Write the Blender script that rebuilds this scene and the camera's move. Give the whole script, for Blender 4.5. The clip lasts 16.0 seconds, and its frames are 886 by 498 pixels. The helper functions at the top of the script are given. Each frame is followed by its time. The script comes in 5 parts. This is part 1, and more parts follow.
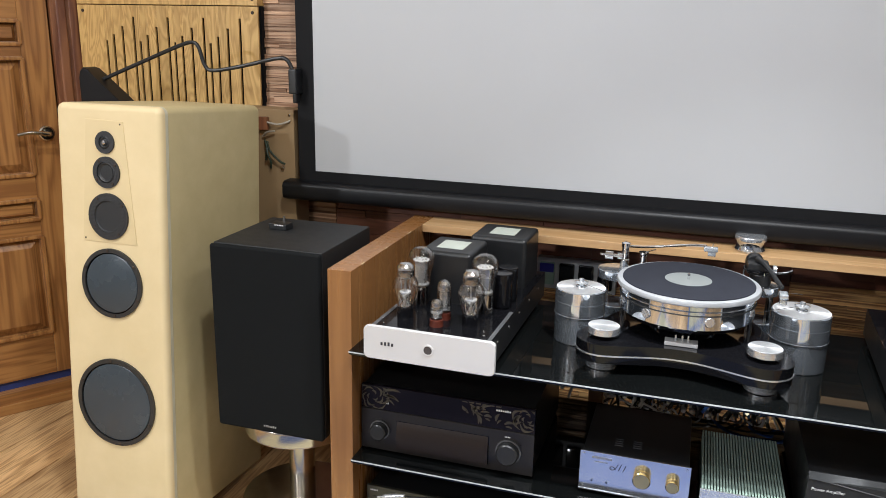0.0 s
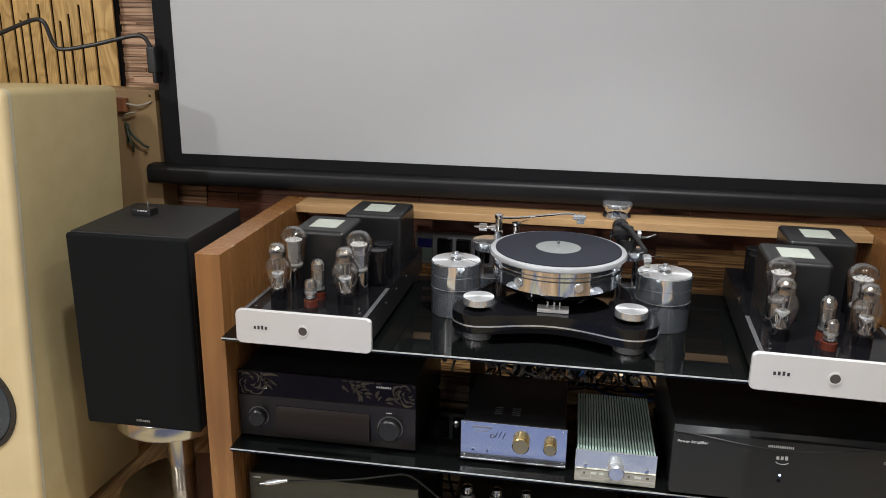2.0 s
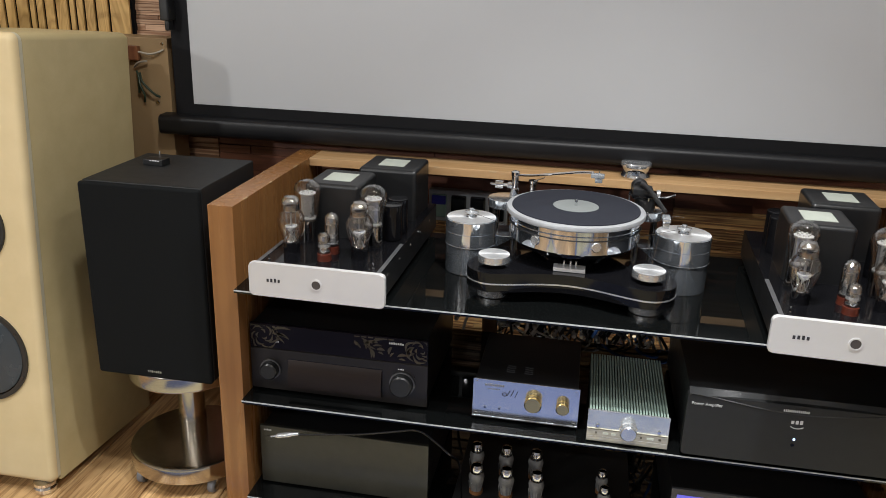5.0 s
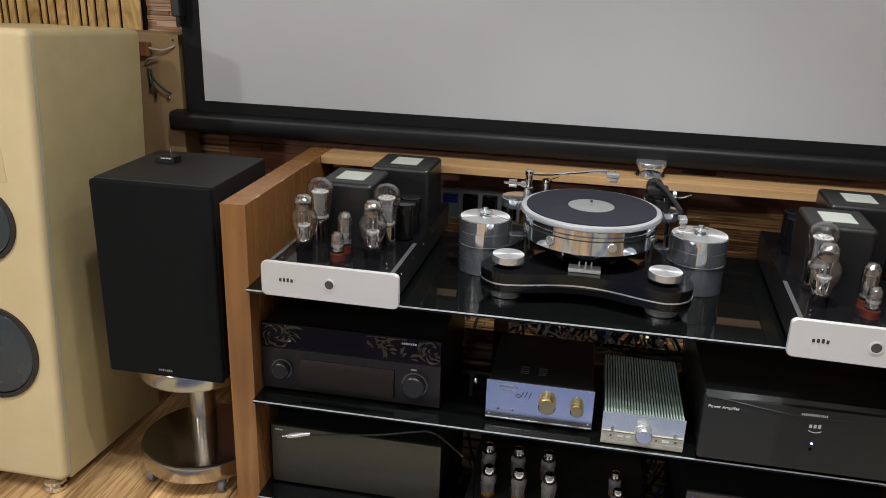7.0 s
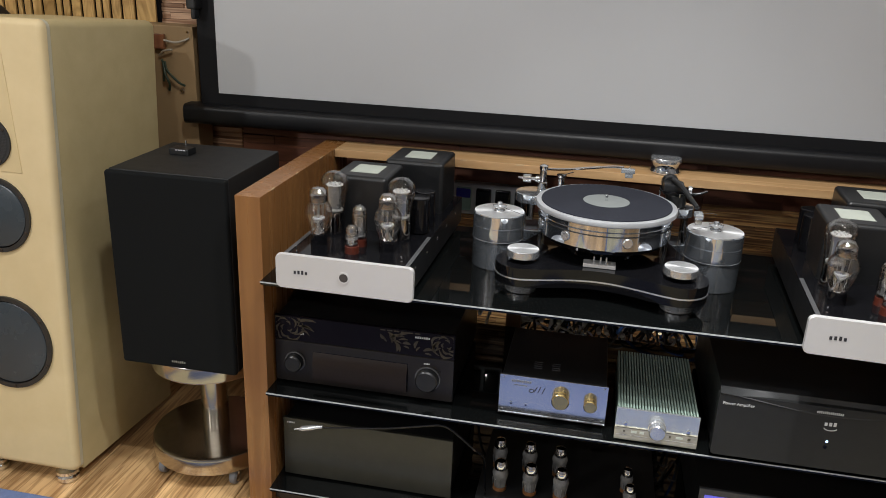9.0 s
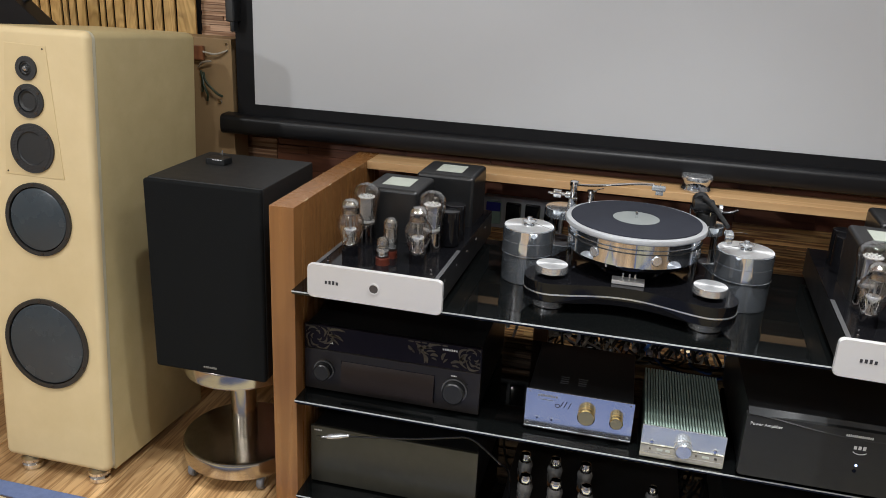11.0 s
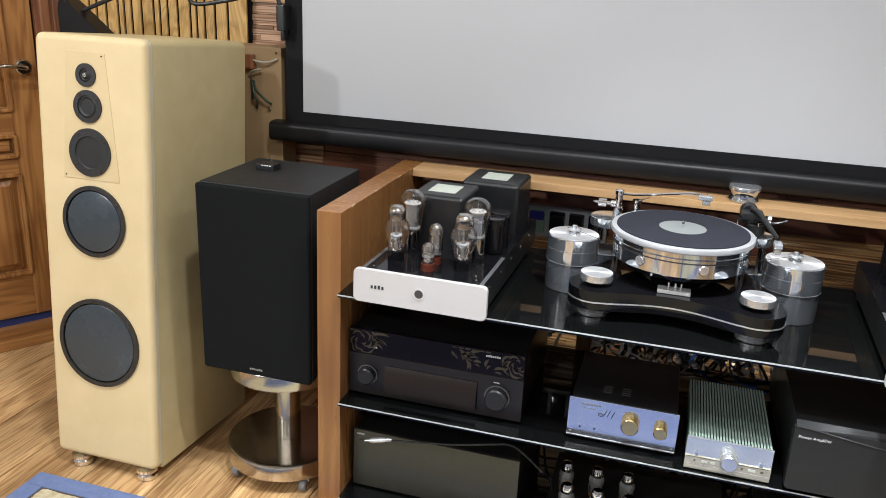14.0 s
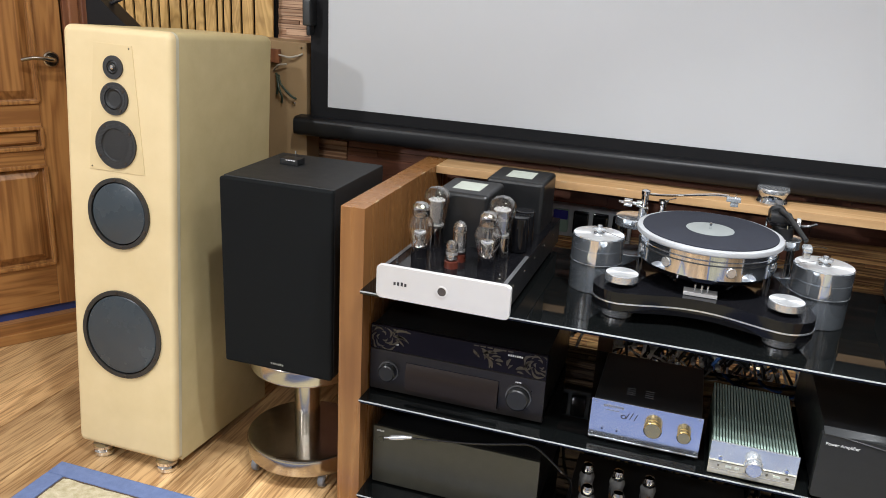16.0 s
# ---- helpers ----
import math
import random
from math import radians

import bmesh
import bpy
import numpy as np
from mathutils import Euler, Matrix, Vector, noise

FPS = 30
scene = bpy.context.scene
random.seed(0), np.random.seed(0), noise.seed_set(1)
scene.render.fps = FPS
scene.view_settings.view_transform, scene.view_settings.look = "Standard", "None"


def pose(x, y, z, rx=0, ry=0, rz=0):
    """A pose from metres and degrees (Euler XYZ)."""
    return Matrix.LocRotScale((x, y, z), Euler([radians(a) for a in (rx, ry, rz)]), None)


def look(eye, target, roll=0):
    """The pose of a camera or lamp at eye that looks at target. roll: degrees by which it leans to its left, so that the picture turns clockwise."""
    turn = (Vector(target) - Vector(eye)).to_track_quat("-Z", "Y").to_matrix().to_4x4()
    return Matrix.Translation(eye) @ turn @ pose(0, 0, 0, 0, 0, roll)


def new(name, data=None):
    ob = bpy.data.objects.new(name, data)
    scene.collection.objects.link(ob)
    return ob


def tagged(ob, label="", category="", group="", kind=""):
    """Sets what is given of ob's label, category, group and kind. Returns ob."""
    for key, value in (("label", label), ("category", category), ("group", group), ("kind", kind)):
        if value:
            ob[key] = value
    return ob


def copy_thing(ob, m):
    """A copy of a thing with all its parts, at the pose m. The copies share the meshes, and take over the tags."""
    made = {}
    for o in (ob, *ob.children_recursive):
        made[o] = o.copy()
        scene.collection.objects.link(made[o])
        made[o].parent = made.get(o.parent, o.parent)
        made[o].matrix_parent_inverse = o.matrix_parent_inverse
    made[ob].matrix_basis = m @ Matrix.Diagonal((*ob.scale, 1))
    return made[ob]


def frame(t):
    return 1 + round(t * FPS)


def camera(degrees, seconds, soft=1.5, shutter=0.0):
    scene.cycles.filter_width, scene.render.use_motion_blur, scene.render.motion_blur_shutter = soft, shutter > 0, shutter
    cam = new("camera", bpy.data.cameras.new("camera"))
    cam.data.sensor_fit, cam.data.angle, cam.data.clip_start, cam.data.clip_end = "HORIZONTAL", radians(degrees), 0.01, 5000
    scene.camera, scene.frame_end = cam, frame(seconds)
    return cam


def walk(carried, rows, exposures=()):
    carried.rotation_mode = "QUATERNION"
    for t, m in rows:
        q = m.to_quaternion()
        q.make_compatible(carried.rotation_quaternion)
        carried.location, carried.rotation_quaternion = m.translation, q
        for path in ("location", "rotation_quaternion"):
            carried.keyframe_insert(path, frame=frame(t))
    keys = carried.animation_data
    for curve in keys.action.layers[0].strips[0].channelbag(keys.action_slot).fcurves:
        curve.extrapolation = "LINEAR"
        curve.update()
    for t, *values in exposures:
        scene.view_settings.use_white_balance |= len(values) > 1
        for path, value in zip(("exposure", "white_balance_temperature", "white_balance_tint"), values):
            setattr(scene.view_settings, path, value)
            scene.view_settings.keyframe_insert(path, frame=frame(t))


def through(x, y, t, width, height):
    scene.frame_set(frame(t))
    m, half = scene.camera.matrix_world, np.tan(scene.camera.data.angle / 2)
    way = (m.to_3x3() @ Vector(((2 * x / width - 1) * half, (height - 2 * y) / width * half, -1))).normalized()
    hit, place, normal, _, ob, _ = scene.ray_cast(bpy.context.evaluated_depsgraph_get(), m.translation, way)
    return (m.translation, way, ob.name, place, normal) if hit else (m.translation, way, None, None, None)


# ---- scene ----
cam = camera(57.60, 16.0, soft=0.9)
# seconds, eye x y z, yaw to the left, pitch, roll
ROWS = [
    (0, 0.7670, -1.5780, 1.3240, 17.410, -15.235, 1.151),
    (0.5, 0.7910, -1.5670, 1.3300, 12.543, -15.203, 0.969),
    (1, 0.8000, -1.5620, 1.3300, 10.455, -15.279, 0.796),
    (1.5, 0.8080, -1.5580, 1.3250, 9.735, -15.831, 0.703),
    (2, 0.8050, -1.5590, 1.3110, 9.410, -16.462, 0.797),
    (2.5, 0.7960, -1.5570, 1.3000, 9.377, -17.366, 1.124),
    (3, 0.7940, -1.5530, 1.3040, 9.458, -17.708, 1.185),
    (3.5, 0.7950, -1.5500, 1.3010, 9.597, -18.147, 1.418),
    (4, 0.7950, -1.5500, 1.2970, 9.715, -18.761, 1.614),
    (6.5, 0.7640, -1.5250, 1.2920, 10.129, -19.473, 1.981),
    (7, 0.7630, -1.5270, 1.2960, 10.286, -19.578, 1.943),
    (7.5, 0.7640, -1.5300, 1.2920, 10.295, -19.495, 1.949),
    (8, 0.7570, -1.5340, 1.2930, 10.379, -19.612, 1.993),
    (8.5, 0.7540, -1.5320, 1.2910, 10.694, -19.747, 2.183),
    (9, 0.7460, -1.5290, 1.2890, 10.760, -19.835, 2.287),
    (11.5, 0.7460, -1.5480, 1.3020, 13.269, -18.939, 2.874),
    (12, 0.7380, -1.5500, 1.2970, 13.559, -18.756, 2.936),
    (12.5, 0.7290, -1.5520, 1.3010, 14.730, -18.667, 2.958),
    (13, 0.7310, -1.5560, 1.2990, 15.498, -18.513, 2.814),
    (13.5, 0.7400, -1.5570, 1.2980, 15.794, -18.595, 2.717),
    (14, 0.7360, -1.5620, 1.2940, 15.836, -18.524, 2.668),
    (14.5, 0.7320, -1.5600, 1.2910, 15.877, -18.535, 2.701),
    (15, 0.7280, -1.5590, 1.2920, 16.003, -18.531, 2.701),
    (15.5, 0.7250, -1.5580, 1.2920, 16.472, -18.528, 2.901),
    (16, 0.7210, -1.5560, 1.2890, 17.164, -18.732, 3.218),
]


def aimed(x, y, z, yaw, pitch, roll):
    yaw, pitch = radians(yaw), radians(pitch)
    ahead = Vector((-math.sin(yaw) * math.cos(pitch), math.cos(yaw) * math.cos(pitch), math.sin(pitch)))
    return look((x, y, z), Vector((x, y, z)) + ahead, roll)


EXPOSURES = [(0.0, -0.14, 6200, 10), (0.5, -0.58, 6300, 10), (1.0, -0.58, 6350, 10), (1.5, -0.49, 6380, 10), (4.0, -0.50, 6450, 10), (6.5, -0.69, 6470, 10), (9.0, -0.74, 6470, 10),
             (11.5, -0.45, 6350, 10), (12.5, -0.17, 6300, 10), (13.0, -0.13, 6250, 10), (16.0, -0.08, 6230, 10)]
walk(cam, [(t, aimed(*row)) for t, *row in ROWS], EXPOSURES)

# ---- light ----
world = bpy.data.worlds.new("room_dark")
scene.world = world
world.use_nodes = True
world.node_tree.nodes["Background"].inputs["Color"].default_value = (0.9, 0.95, 1.0, 1)
world.node_tree.nodes["Background"].inputs["Strength"].default_value = 0.0


def ceiling_lamp_light(x, y, watts, spread=180, size=0.09, colour=(0.97, 0.98, 0.98), z=2.56):
    data = bpy.data.lights.new("ceiling_lamp_light", "AREA")
    data.shape, data.size, data.energy, data.color, data.spread = "DISK", size, watts, colour, radians(spread)
    ob = new("ceiling_lamp_light", data)
    ob.matrix_world = pose(x, y, z)
    return ob


# x, y, watts, spread of the beam
LAMPS = [(0.53, -0.79, 31, 180, 0.10), (1.39, -0.94, 7, 180, 0.10), (1.45, -0.51, 6, 180, 0.10), (0.95, -0.45, 20, 76, 0.10), (-1.1, -1.3, 35, 180), (-0.2, -3.15, 40, 180), (1.6, -3.15, 16, 180)]
for lamp in LAMPS:
    ceiling_lamp_light(*lamp)

# a wall lamp far behind, whose low light throws the tower's shadow on the screen
WALL_LAMP, WALL_AIM = Vector((-2.24, -3.86, 1.965)), Vector((-0.1, 0.5, 1.0))
wall_lamp_light = bpy.data.lights.new("wall_lamp_light", "AREA")
wall_lamp_light.shape, wall_lamp_light.size, wall_lamp_light.energy, wall_lamp_light.color = "DISK", 0.12, 48, (0.97, 0.98, 0.98)
new("wall_lamp_light", wall_lamp_light).matrix_world = look(WALL_LAMP, WALL_AIM)


# ---- materials ----
def mat(name, col, rough=0.5, metal=0.0, col2=None, scale=12.0, stretch=(1, 1, 1), detail=5.0, bump=0.0, bscale=300.0,
        rvar=0.08, coat=0.0, spec=0.5, rand=0.0, lo=0.3, hi=0.7):
    m = bpy.data.materials.new(name)
    m.use_nodes = True
    nt = m.node_tree
    b = nt.nodes["Principled BSDF"]
    b.inputs["Metallic"].default_value = metal
    b.inputs["Coat Weight"].default_value = coat
    b.inputs["Coat Roughness"].default_value = 0.08
    b.inputs["Specular IOR Level"].default_value = spec
    tc = nt.nodes.new("ShaderNodeTexCoord")
    mp = nt.nodes.new("ShaderNodeMapping")
    mp.inputs["Scale"].default_value = stretch
    nt.links.new(tc.outputs["Object"], mp.inputs["Vector"])
    if rand:
        oi = nt.nodes.new("ShaderNodeObjectInfo")
        cx = nt.nodes.new("ShaderNodeCombineXYZ")
        mu = nt.nodes.new("ShaderNodeMath")
        mu.operation = "MULTIPLY"
        mu.inputs[1].default_value = 37.0
        nt.links.new(oi.outputs["Random"], mu.inputs[0])
        for k in range(3):
            nt.links.new(mu.outputs[0], cx.inputs[k])
        nt.links.new(cx.outputs[0], mp.inputs["Location"])
    n1 = nt.nodes.new("ShaderNodeTexNoise")
    n1.inputs["Scale"].default_value, n1.inputs["Detail"].default_value = scale, detail
    n1.inputs["Roughness"].default_value = 0.6
    nt.links.new(mp.outputs[0], n1.inputs["Vector"])
    ramp = nt.nodes.new("ShaderNodeValToRGB")
    c2 = col2 or tuple(c * 0.82 for c in col)
    ramp.color_ramp.elements[0].position, ramp.color_ramp.elements[0].color = lo, (*c2, 1)
    ramp.color_ramp.elements[1].position, ramp.color_ramp.elements[1].color = hi, (*col, 1)
    nt.links.new(n1.outputs["Fac"], ramp.inputs[0])
    last = ramp.outputs[0]
    if rand:
        hs = nt.nodes.new("ShaderNodeHueSaturation")
        mr = nt.nodes.new("ShaderNodeMapRange")
        mr.inputs["To Min"].default_value, mr.inputs["To Max"].default_value = 1 - rand, 1 + rand
        nt.links.new(oi.outputs["Random"], mr.inputs["Value"])
        nt.links.new(mr.outputs[0], hs.inputs["Value"])
        nt.links.new(last, hs.inputs["Color"])
        last = hs.outputs[0]
    nt.links.new(last, b.inputs["Base Color"])
    n2 = nt.nodes.new("ShaderNodeTexNoise")
    n2.inputs["Scale"].default_value, n2.inputs["Detail"].default_value = bscale, 3.0
    nt.links.new(mp.outputs[0] if bump and stretch != (1, 1, 1) else tc.outputs["Object"], n2.inputs["Vector"])
    rr = nt.nodes.new("ShaderNodeMapRange")
    rr.inputs["To Min"].default_value, rr.inputs["To Max"].default_value = max(0.0, rough - rvar), rough + rvar
    nt.links.new(n1.outputs["Fac"], rr.inputs["Value"])
    nt.links.new(rr.outputs[0], b.inputs["Roughness"])
    if bump:
        bp = nt.nodes.new("ShaderNodeBump")
        bp.inputs["Strength"].default_value, bp.inputs["Distance"].default_value = bump, 0.002
        nt.links.new(n2.outputs["Fac"], bp.inputs["Height"])
        nt.links.new(bp.outputs[0], b.inputs["Normal"])
    return m


def wood(name, col, dark, along="z", ring=9.0, rough=0.4, rand=0.0, coat=0.0, strength=1.0, fine=0.35, long=0.09, twist=0.6):
    """Grained wood: long streaks and wavy figure along one axis."""
    m = bpy.data.materials.new(name)
    m.use_nodes = True
    nt = m.node_tree
    b = nt.nodes["Principled BSDF"]
    b.inputs["Coat Weight"].default_value = coat
    b.inputs["Coat Roughness"].default_value = 0.15
    tc = nt.nodes.new("ShaderNodeTexCoord")
    oi = nt.nodes.new("ShaderNodeObjectInfo")
    add = nt.nodes.new("ShaderNodeVectorMath")
    add.operation = "MULTIPLY_ADD"
    add.inputs[1].default_value = (13.0, 17.0, 11.0)
    nt.links.new(oi.outputs["Random"], add.inputs[0])
    nt.links.new(tc.outputs["Object"], add.inputs[2])
    mp = nt.nodes.new("ShaderNodeMapping")
    axis = "xyz".index(along)
    s = [1.0, 1.0, 1.0]
    s[axis] = long
    mp.inputs["Scale"].default_value = s
    nt.links.new(add.outputs[0], mp.inputs["Vector"])
    n1 = nt.nodes.new("ShaderNodeTexNoise")
    n1.inputs["Scale"].default_value, n1.inputs["Detail"].default_value, n1.inputs["Distortion"].default_value = ring, 3.0, twist
    nt.links.new(mp.outputs[0], n1.inputs["Vector"])
    mul = nt.nodes.new("ShaderNodeMath")
    mul.operation = "MULTIPLY"
    mul.inputs[1].default_value = 9.0
    fr = nt.nodes.new("ShaderNodeMath")
    fr.operation = "PINGPONG"
    fr.inputs[1].default_value = 0.5
    nt.links.new(n1.outputs["Fac"], mul.inputs[0])
    nt.links.new(mul.outputs[0], fr.inputs[0])
    n2 = nt.nodes.new("ShaderNodeTexNoise")
    n2.inputs["Scale"].default_value, n2.inputs["Detail"].default_value = ring * 14, 4.0
    nt.links.new(mp.outputs[0], n2.inputs["Vector"])
    mx = nt.nodes.new("ShaderNodeMix")
    mx.data_type = "FLOAT"
    mx.inputs[0].default_value = fine
    dbl = nt.nodes.new("ShaderNodeMath")
    dbl.operation = "MULTIPLY"
    dbl.inputs[1].default_value = 2.0
    nt.links.new(fr.outputs[0], dbl.inputs[0])
    nt.links.new(dbl.outputs[0], mx.inputs[2])
    nt.links.new(n2.outputs["Fac"], mx.inputs[3])
    ramp = nt.nodes.new("ShaderNodeValToRGB")
    ramp.color_ramp.elements[0].position = 0.5 - 0.42 / max(strength, 0.1) * 0.6
    ramp.color_ramp.elements[0].color = (*dark, 1)
    ramp.color_ramp.elements[1].position = min(1.0, 0.5 + 0.3 / max(strength, 0.1) * 0.6)
    ramp.color_ramp.elements[1].color = (*col, 1)
    nt.links.new(mx.outputs[0], ramp.inputs[0])
    last = ramp.outputs[0]
    if rand:
        hs = nt.nodes.new("ShaderNodeHueSaturation")
        mr = nt.nodes.new("ShaderNodeMapRange")
        mr.inputs["To Min"].default_value, mr.inputs["To Max"].default_value = 1 - rand, 1 + rand
        nt.links.new(oi.outputs["Random"], mr.inputs["Value"])
        nt.links.new(mr.outputs[0], hs.inputs["Value"])
        nt.links.new(last, hs.inputs["Color"])
        last = hs.outputs[0]
    nt.links.new(last, b.inputs["Base Color"])
    rr = nt.nodes.new("ShaderNodeMapRange")
    rr.inputs["To Min"].default_value, rr.inputs["To Max"].default_value = rough + 0.1, rough - 0.06
    nt.links.new(mx.outputs[0], rr.inputs["Value"])
    nt.links.new(rr.outputs[0], b.inputs["Roughness"])
    bp = nt.nodes.new("ShaderNodeBump")
    bp.inputs["Strength"].default_value, bp.inputs["Distance"].default_value = 0.15, 0.001
    nt.links.new(mx.outputs[0], bp.inputs["Height"])
    nt.links.new(bp.outputs[0], b.inputs["Normal"])
    return m


def oak_floor(name):
    """Printed oak laminate: tone from plank to plank, flame figure, dark pores and small knots along y."""
    m = bpy.data.materials.new(name)
    m.use_nodes = True
    nt = m.node_tree
    b = nt.nodes["Principled BSDF"]
    tc = nt.nodes.new("ShaderNodeTexCoord")
    oi = nt.nodes.new("ShaderNodeObjectInfo")
    add = nt.nodes.new("ShaderNodeVectorMath")
    add.operation = "MULTIPLY_ADD"
    add.inputs[1].default_value = (7.0, 31.0, 5.0)
    nt.links.new(oi.outputs["Random"], add.inputs[0])
    nt.links.new(tc.outputs["Object"], add.inputs[2])

    def streaks(scale, long, detail, twist, lo, hi, dark, light):
        mp = nt.nodes.new("ShaderNodeMapping")
        mp.inputs["Scale"].default_value = (1.0, long, 1.0)
        nt.links.new(add.outputs[0], mp.inputs["Vector"])
        n = nt.nodes.new("ShaderNodeTexNoise")
        n.inputs["Scale"].default_value, n.inputs["Detail"].default_value, n.inputs["Distortion"].default_value = scale, detail, twist
        nt.links.new(mp.outputs[0], n.inputs["Vector"])
        r = nt.nodes.new("ShaderNodeValToRGB")
        r.color_ramp.elements[0].position, r.color_ramp.elements[0].color = lo, (*dark, 1)
        r.color_ramp.elements[1].position, r.color_ramp.elements[1].color = hi, (*light, 1)
        return n, r

    figure, r1 = streaks(6.5, 0.16, 2.0, 1.1, 0.12, 0.80, (0.39, 0.240, 0.113), (0.57, 0.380, 0.190))
    bands = nt.nodes.new("ShaderNodeMath")
    bands.operation = "MULTIPLY"
    bands.inputs[1].default_value = 7.0
    wave = nt.nodes.new("ShaderNodeMath")
    wave.operation = "PINGPONG"
    wave.inputs[1].default_value = 1.0
    nt.links.new(figure.outputs["Fac"], bands.inputs[0])
    nt.links.new(bands.outputs[0], wave.inputs[0])
    nt.links.new(wave.outputs[0], r1.inputs[0])
    pores, r2 = streaks(150.0, 0.05, 3.0, 0.2, 0.40, 0.54, (0.60, 0.54, 0.48), (1.0, 1.0, 1.0))
    nt.links.new(pores.outputs["Fac"], r2.inputs[0])
    patch, r3 = streaks(3.2, 0.5, 4.0, 0.4, 0.35, 0.62, (0.70, 0.68, 0.66), (1.06, 1.04, 1.0))
    nt.links.new(patch.outputs["Fac"], r3.inputs[0])
    last = r1.outputs[0]
    for other in (r2.outputs[0], r3.outputs[0]):
        mx = nt.nodes.new("ShaderNodeMix")
        mx.data_type, mx.blend_type = "RGBA", "MULTIPLY"
        mx.inputs[0].default_value = 1.0
        nt.links.new(last, mx.inputs[6])
        nt.links.new(other, mx.inputs[7])
        last = mx.outputs[2]
    hs = nt.nodes.new("ShaderNodeHueSaturation")
    mr = nt.nodes.new("ShaderNodeMapRange")
    mr.inputs["To Min"].default_value, mr.inputs["To Max"].default_value = 1.10, 1.50
    nt.links.new(oi.outputs["Random"], mr.inputs["Value"])
    nt.links.new(mr.outputs[0], hs.inputs["Value"])
    nt.links.new(last, hs.inputs["Color"])
    nt.links.new(hs.outputs[0], b.inputs["Base Color"])
    rr = nt.nodes.new("ShaderNodeMapRange")
    rr.inputs["To Min"].default_value, rr.inputs["To Max"].default_value = 0.40, 0.24
    nt.links.new(pores.outputs["Fac"], rr.inputs["Value"])
    nt.links.new(rr.outputs[0], b.inputs["Roughness"])
    bp = nt.nodes.new("ShaderNodeBump")
    bp.inputs["Strength"].default_value, bp.inputs["Distance"].default_value = 0.25, 0.001
    nt.links.new(pores.outputs["Fac"], bp.inputs["Height"])
    nt.links.new(bp.outputs[0], b.inputs["Normal"])
    return m


def clear_glass(name, tint=(1, 1, 1), ior=1.5):
    m = bpy.data.materials.new(name)
    m.use_nodes = True
    nt = m.node_tree
    nt.nodes.remove(nt.nodes["Principled BSDF"])
    out = nt.nodes["Material Output"]
    tr = nt.nodes.new("ShaderNodeBsdfTransparent")
    tr.inputs["Color"].default_value = (*tint, 1)
    gl = nt.nodes.new("ShaderNodeBsdfGlossy")
    gl.inputs["Roughness"].default_value = 0.012
    lw = nt.nodes.new("ShaderNodeLayerWeight")
    lw.inputs["Blend"].default_value = 0.5
    pw = nt.nodes.new("ShaderNodeMath")
    pw.operation = "POWER"
    pw.inputs[1].default_value = 2.6
    fr = nt.nodes.new("ShaderNodeMapRange")
    fr.inputs["To Min"].default_value, fr.inputs["To Max"].default_value = 0.09, 1.0
    nt.links.new(lw.outputs["Facing"], pw.inputs[0])
    nt.links.new(pw.outputs[0], fr.inputs["Value"])
    mx = nt.nodes.new("ShaderNodeMixShader")
    nt.links.new(fr.outputs[0], mx.inputs[0])
    nt.links.new(tr.outputs[0], mx.inputs[1])
    nt.links.new(gl.outputs[0], mx.inputs[2])
    nt.links.new(mx.outputs[0], out.inputs["Surface"])
    return m


def turned_metal(name, col, rough, aniso):
    """Metal faced off on a lathe: fine rings that fan the highlight out."""
    m = bpy.data.materials.new(name)
    m.use_nodes = True
    nt = m.node_tree
    b = nt.nodes["Principled BSDF"]
    b.inputs["Metallic"].default_value = 0.8
    b.inputs["Roughness"].default_value = rough
    b.inputs["Anisotropic"].default_value = aniso
    tc = nt.nodes.new("ShaderNodeTexCoord")
    tan = nt.nodes.new("ShaderNodeTangent")
    tan.direction_type, tan.axis = "RADIAL", "Z"
    nt.links.new(tan.outputs[0], b.inputs["Tangent"])
    n1 = nt.nodes.new("ShaderNodeTexNoise")
    n1.inputs["Scale"].default_value, n1.inputs["Detail"].default_value = 25.0, 3.0
    nt.links.new(tc.outputs["Object"], n1.inputs["Vector"])
    ramp = nt.nodes.new("ShaderNodeValToRGB")
    ramp.color_ramp.elements[0].position, ramp.color_ramp.elements[0].color = 0.3, (*[c * 0.86 for c in col], 1)
    ramp.color_ramp.elements[1].position, ramp.color_ramp.elements[1].color = 0.7, (*col, 1)
    nt.links.new(n1.outputs["Fac"], ramp.inputs[0])
    nt.links.new(ramp.outputs[0], b.inputs["Base Color"])
    return m


